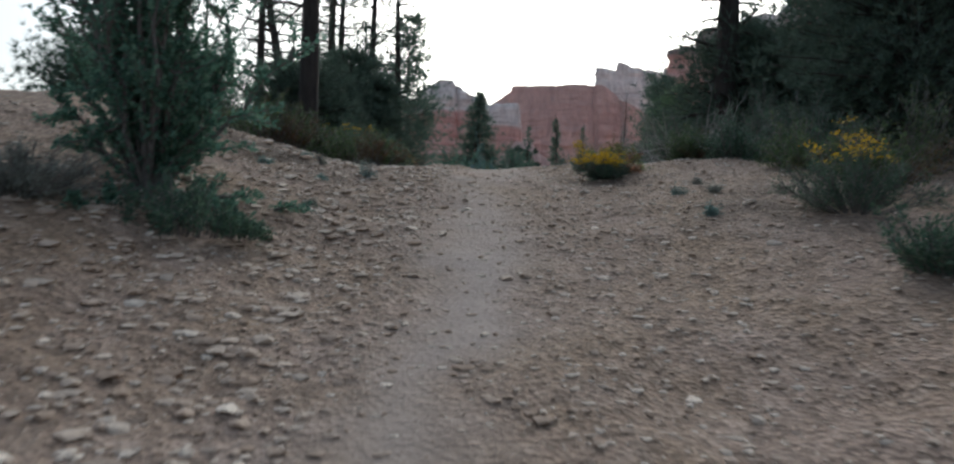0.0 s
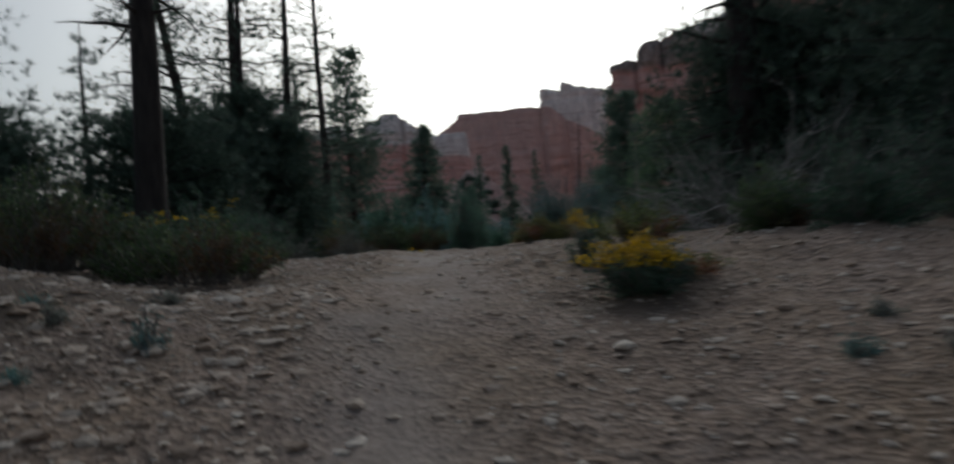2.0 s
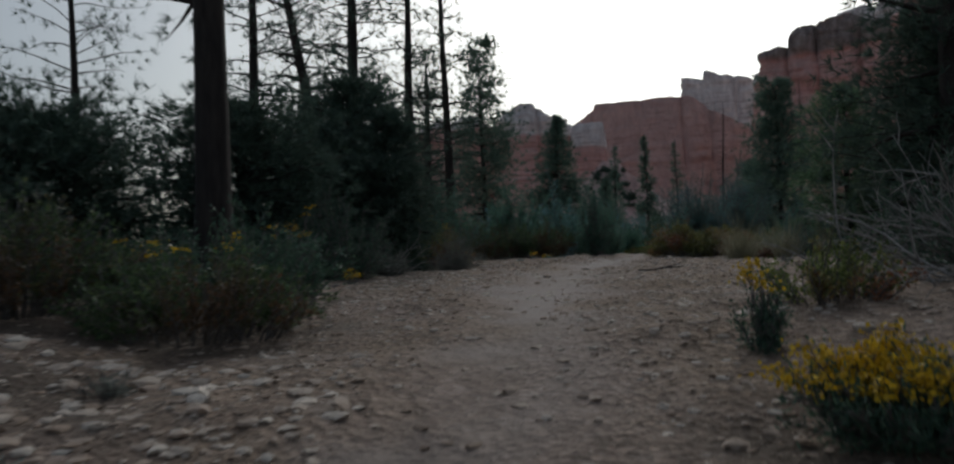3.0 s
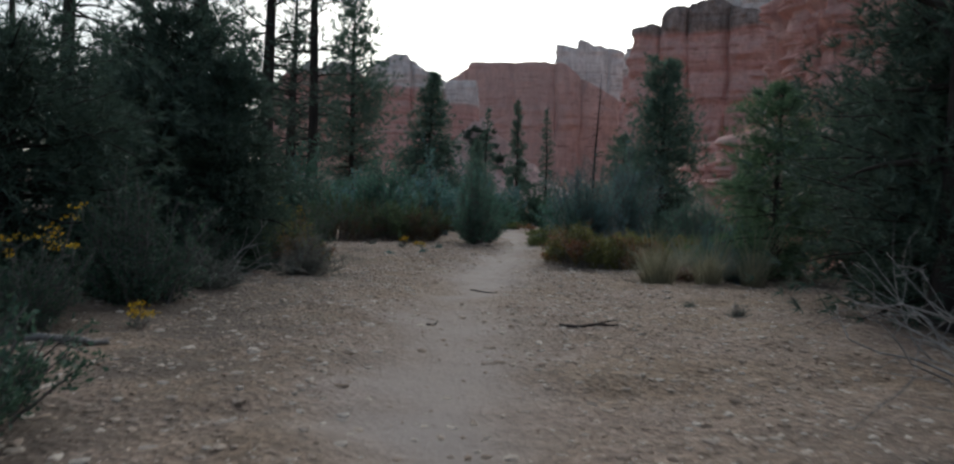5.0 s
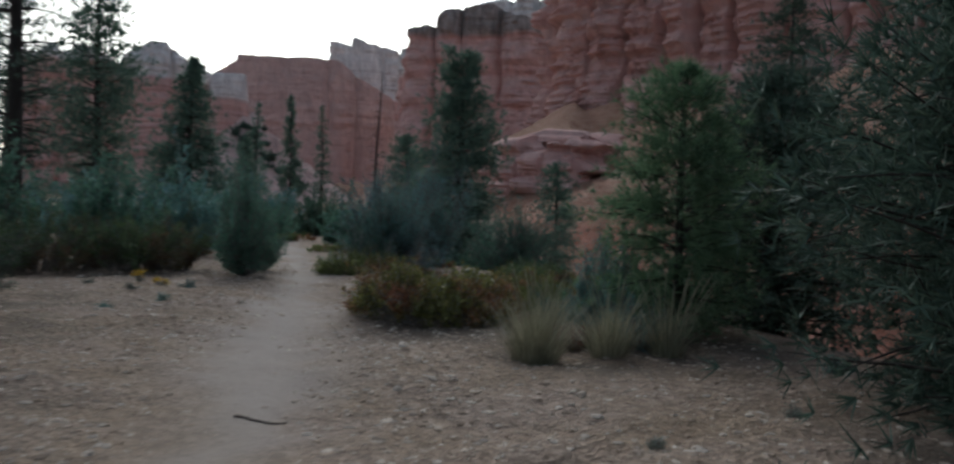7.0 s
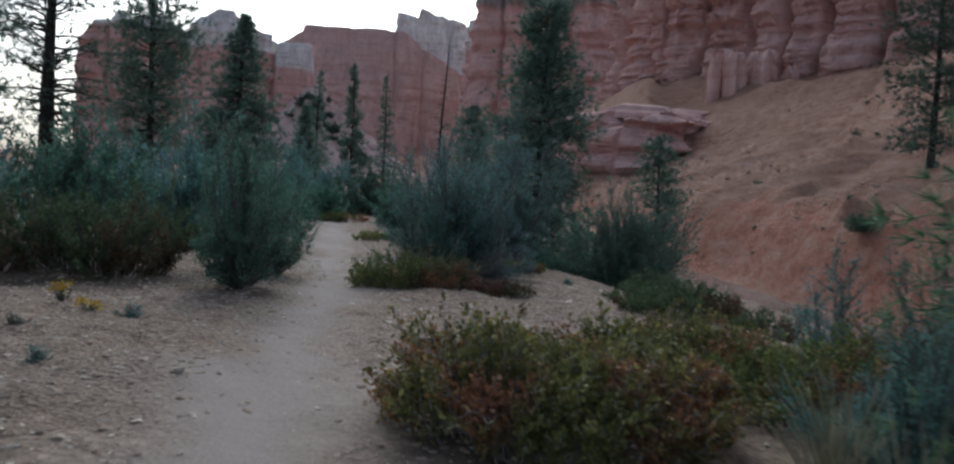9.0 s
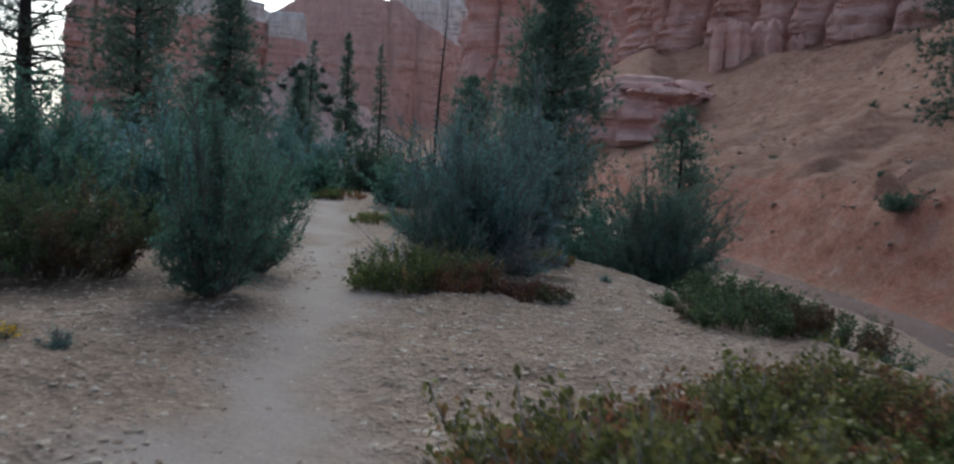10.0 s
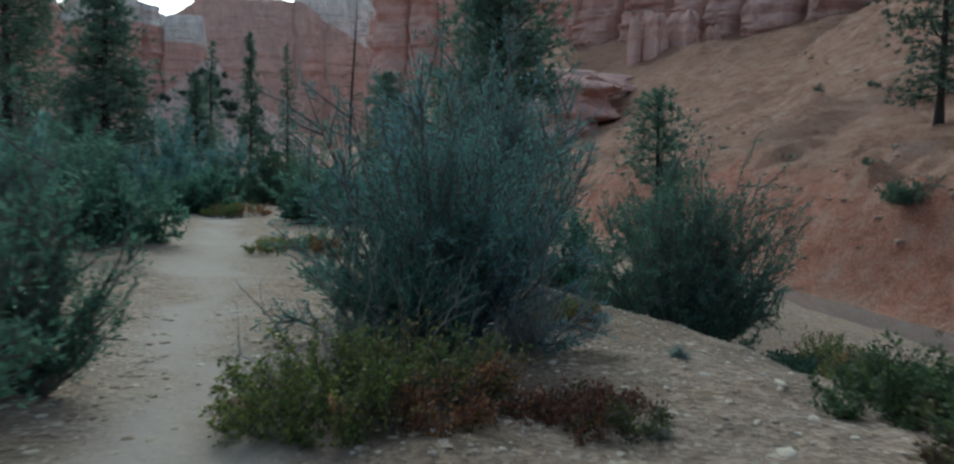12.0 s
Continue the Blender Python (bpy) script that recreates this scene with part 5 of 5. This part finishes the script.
for i, (x, y, r, hgt) in enumerate(((-0.6, 32.6, 1.5, 2.6), (0.9, 34.6, 1.4, 2.4), (-2.6, 32.0, 1.5, 2.6), (2.3, 39, 1.3, 1.6), (0.4, 40, 1.6, 2.0), (7.6, 38.5, 1.6, 2.2), (6.4, 44, 1.6, 2.0), (3.4, 51, 1.8, 2.1), (6.6, 52, 2.0, 2.3),
                                    (0.8, 49, 1.9, 2.3), (-1.8, 44, 2.0, 2.5), (9.4, 48, 1.9, 2.4), (9.3, 37.0, 1.2, 1.8), (-3.6, 37, 1.8, 2.4), (-5.2, 44, 2.3, 2.7), (12, 56, 2.6, 2.8), (4.5, 64, 3.0, 2.8), (-8.5, 40, 2.4, 2.6),
                                    (4.1, 47.8, 1.2, 1.4), (5.2, 56, 2.0, 2.2), (9.5, 64, 3.0, 3.0), (-4, 55, 3.0, 3.0), (15, 68, 3.4, 3.4), (-11, 50, 3.0, 3.0), (0.5, 60, 3.0, 3.0), (20, 75, 3.8, 3.6))):
    shrub("willow_shrub", BACK, x, y, r, r * 0.85, hgt, 60 + i, (GREENLEAF, SAGE, JUNIPER)[i % 3] if y > 36 else (GREENLEAF, SAGE)[i % 2], leaves=9000, leaf=(0.06 + 0.0012 * y, 0.02 + 0.0004 * y), stems=60, bare=0.05, foot=0.45, subs_per=6, group="shrubs at the trail's far end")

grass("grass_clump", "pale dry bunchgrass clump beside the manzanita", 3.75, 20.9, 0.56, 0.72, 1, blades=620)
grass("grass_clump", "pale dry bunchgrass clump beside the manzanita", 4.45, 20.85, 0.5, 0.6, 2, blades=450)
grass("grass_clump", "pale dry bunchgrass clump beside the manzanita", 4.6, 22.3, 0.4, 0.5, 5, blades=260)
grass("grass_clump", "thin tall grass at the juniper's foot", 5.1, 20.9, 0.45, 0.7, 3, blades=240)
for i, (x, y, s) in enumerate(((-1.03, 9.35, 1.2), (-1.6, 9.58, 0.8), (-2.12, 9.08, 0.7), (-1.22, 10.41, 1.0), (-1.47, 8.83, 0.6), (-1.36, 7.69, 0.8), (2.22, 8.3, 0.9), (2.51, 8.02, 0.8), (2.25, 7.25, 0.8), (2.5, 8.6, 0.7), (-1.8, 9.82, 0.7),
                               (3.5, 17.45, 1.0), (5.88, 19.6, 1.1), (4.6, 18.6, 0.6), (0.6, 24.8, 0.7), (0.2, 26.0, 0.8), (0.9, 26.7, 0.9), (-0.4, 27.0, 0.9), (0.0, 24.2, 0.6), (5.2, 28.6, 0.6), (6.3, 30.0, 0.7), (3.3, 18.2, 0.5))):
    shrub("sagebrush_tuft", "small grey-green tuft in the gravel", x, y, 0.14 * s, 0.13 * s, 0.17 * s, 200 + i, GREY_LEAF if i % 2 else SAGE, leaves=420, leaf=(0.028, 0.006), stems=22, group="small tufts in the gravel", category="tuft")
for i, (x, y) in enumerate(((0.55, 26.9), (0.25, 27.4), (-1.6, 16.1))):
    shrub("wildflower", "small plant with yellow flowers in gravel", x, y, 0.12, 0.12, 0.2, 300 + i, GREENLEAF, leaves=200, leaf=(0.025, 0.006), stems=12, flowers=12, group="small yellow wildflowers")

dead_branches("brush_tangle", "tangle of dead grey branches under dark juniper", 3.3, 11.9, 1.1, 1.2, 1, count=34)
dead_branches("brush_tangle", "bare grey limbs below a dark juniper", 4.3, 14.6, 1.3, 1.6, 2, count=26)
dead_branches("brush_tangle", "bare grey twigs leaning out of the blue shrub", 4.55, 30.4, 0.7, 0.9, 3, count=18)
dead_branches("brush_tangle", "pale bare twigs standing out of the blue shrub", 4.0, 30.3, 0.95, 1.3, 5, count=16, flat=0.5)
dead_branches("brush_tangle", "grey twigs under the pale sagebrush", -1.9, 19.2, 0.9, 0.5, 4, count=16)
fallen_stick("fallen_stick", "crooked dark stick lying on the gravel", 1.63, 16.48, 0.6, 0.015, 1, -38, DARKSTICK)
fallen_stick("fallen_stick", "short thin stick lying on the gravel", 0.55, 16.6, 0.3, 0.01, 2, 10, DARKSTICK, False)
fallen_stick("fallen_stick", "thin stick lying on the gravel", 1.1, 19.4, 0.4, 0.009, 3, -12, DARKSTICK, False)
fallen_stick("fallen_log", "weathered grey log half buried in gravel", -2.15, 15.6, 0.8, 0.03, 4, -4, DEADWOOD, False)


def slope_debris():
    """Broken rock strewn over the talus, and a few small bushes rooted in it."""
    rng = np.random.default_rng(77)
    base = stone_mesh("debris_block", rng)
    bv = np.array([v.co for v in base.vertices])
    tri = np.array([p.vertices[:] for p in base.polygons])
    bpy.data.meshes.remove(base)
    n = 5200
    y = rng.uniform(24, 95, n)
    x = slope_foot(y) + 1.0 + rng.random(n) ** 1.5 * 38
    r = (0.03 + 0.14 * rng.random(n) ** 8) * (1 + y / 90)
    V = bv[None] * rng.uniform(0.6, 1.3, (n, 1, 3)) * r[:, None, None]
    a = rng.uniform(0, 6.28, n)
    ca, sa = np.cos(a)[:, None], np.sin(a)[:, None]
    V = np.stack([V[..., 0] * ca - V[..., 1] * sa, V[..., 0] * sa + V[..., 1] * ca, V[..., 2]], -1)
    V += np.stack([x, y, land(x, y) - r * 0.25], -1)[:, None]
    L = (tri[None] + (np.arange(n) * len(bv))[:, None, None]).reshape(-1)
    tagged(new("rock_debris", mesh_from("rock_debris", V.reshape(-1, 3), L, np.full(n * len(tri), 3), ROCK_DEBRIS)), "broken red rock strewn over the slope", "rocks", kind="stuff")
    shrub("slope_bush", "dark spreading bush above the creek bank", 19.3, 39.4, 0.9, 0.7, 0.75, 520, JUNIPER, leaves=5000, leaf=(0.06, 0.02), stems=60, bare=0.05, foot=0.4)
    for i in range(14):
        y = rng.uniform(27, 60)
        x = float(slope_foot(y)) + rng.uniform(3, 20)
        shrub("slope_bush", "small dark bush rooted in the red slope", x, y, 0.35, 0.3, 0.35, 500 + i, JUNIPER, leaves=700, leaf=(0.06, 0.02), stems=22, bare=0.05, foot=0.4, group="small bushes on the red slope")


slope_debris()


def scrub_on_fan():
    """Dark scrub running down the pale talus fan in a slanting band."""
    rng = np.random.default_rng(91)
    fan = np.array([v.co for v in apron.data.vertices]) + np.array(apron.location)
    for i in range(42):
        f = rng.random()
        x, y, _ = ranged(2.6 + 5.0 * f + rng.normal() * 0.6, 195 - 9 * f + 4 * rng.random())
        on = np.hypot(fan[:, 0] - x, fan[:, 1] - y) < 1.6
        if not on.any():
            continue
        r = rng.uniform(0.8, 1.7)
        shrub("scrub_bush", "dark scrub bush rooted in pale talus", x, y, r, r * 0.8, r * rng.uniform(0.9, 1.6), 600 + i, NEEDLE, leaves=500, leaf=(0.45, 0.16), stems=22, bare=0.05, foot=0.4, subs_per=4, z=float(fan[on, 2].mean()) - 0.2, group="scrub on the pale talus")


scrub_on_fan()
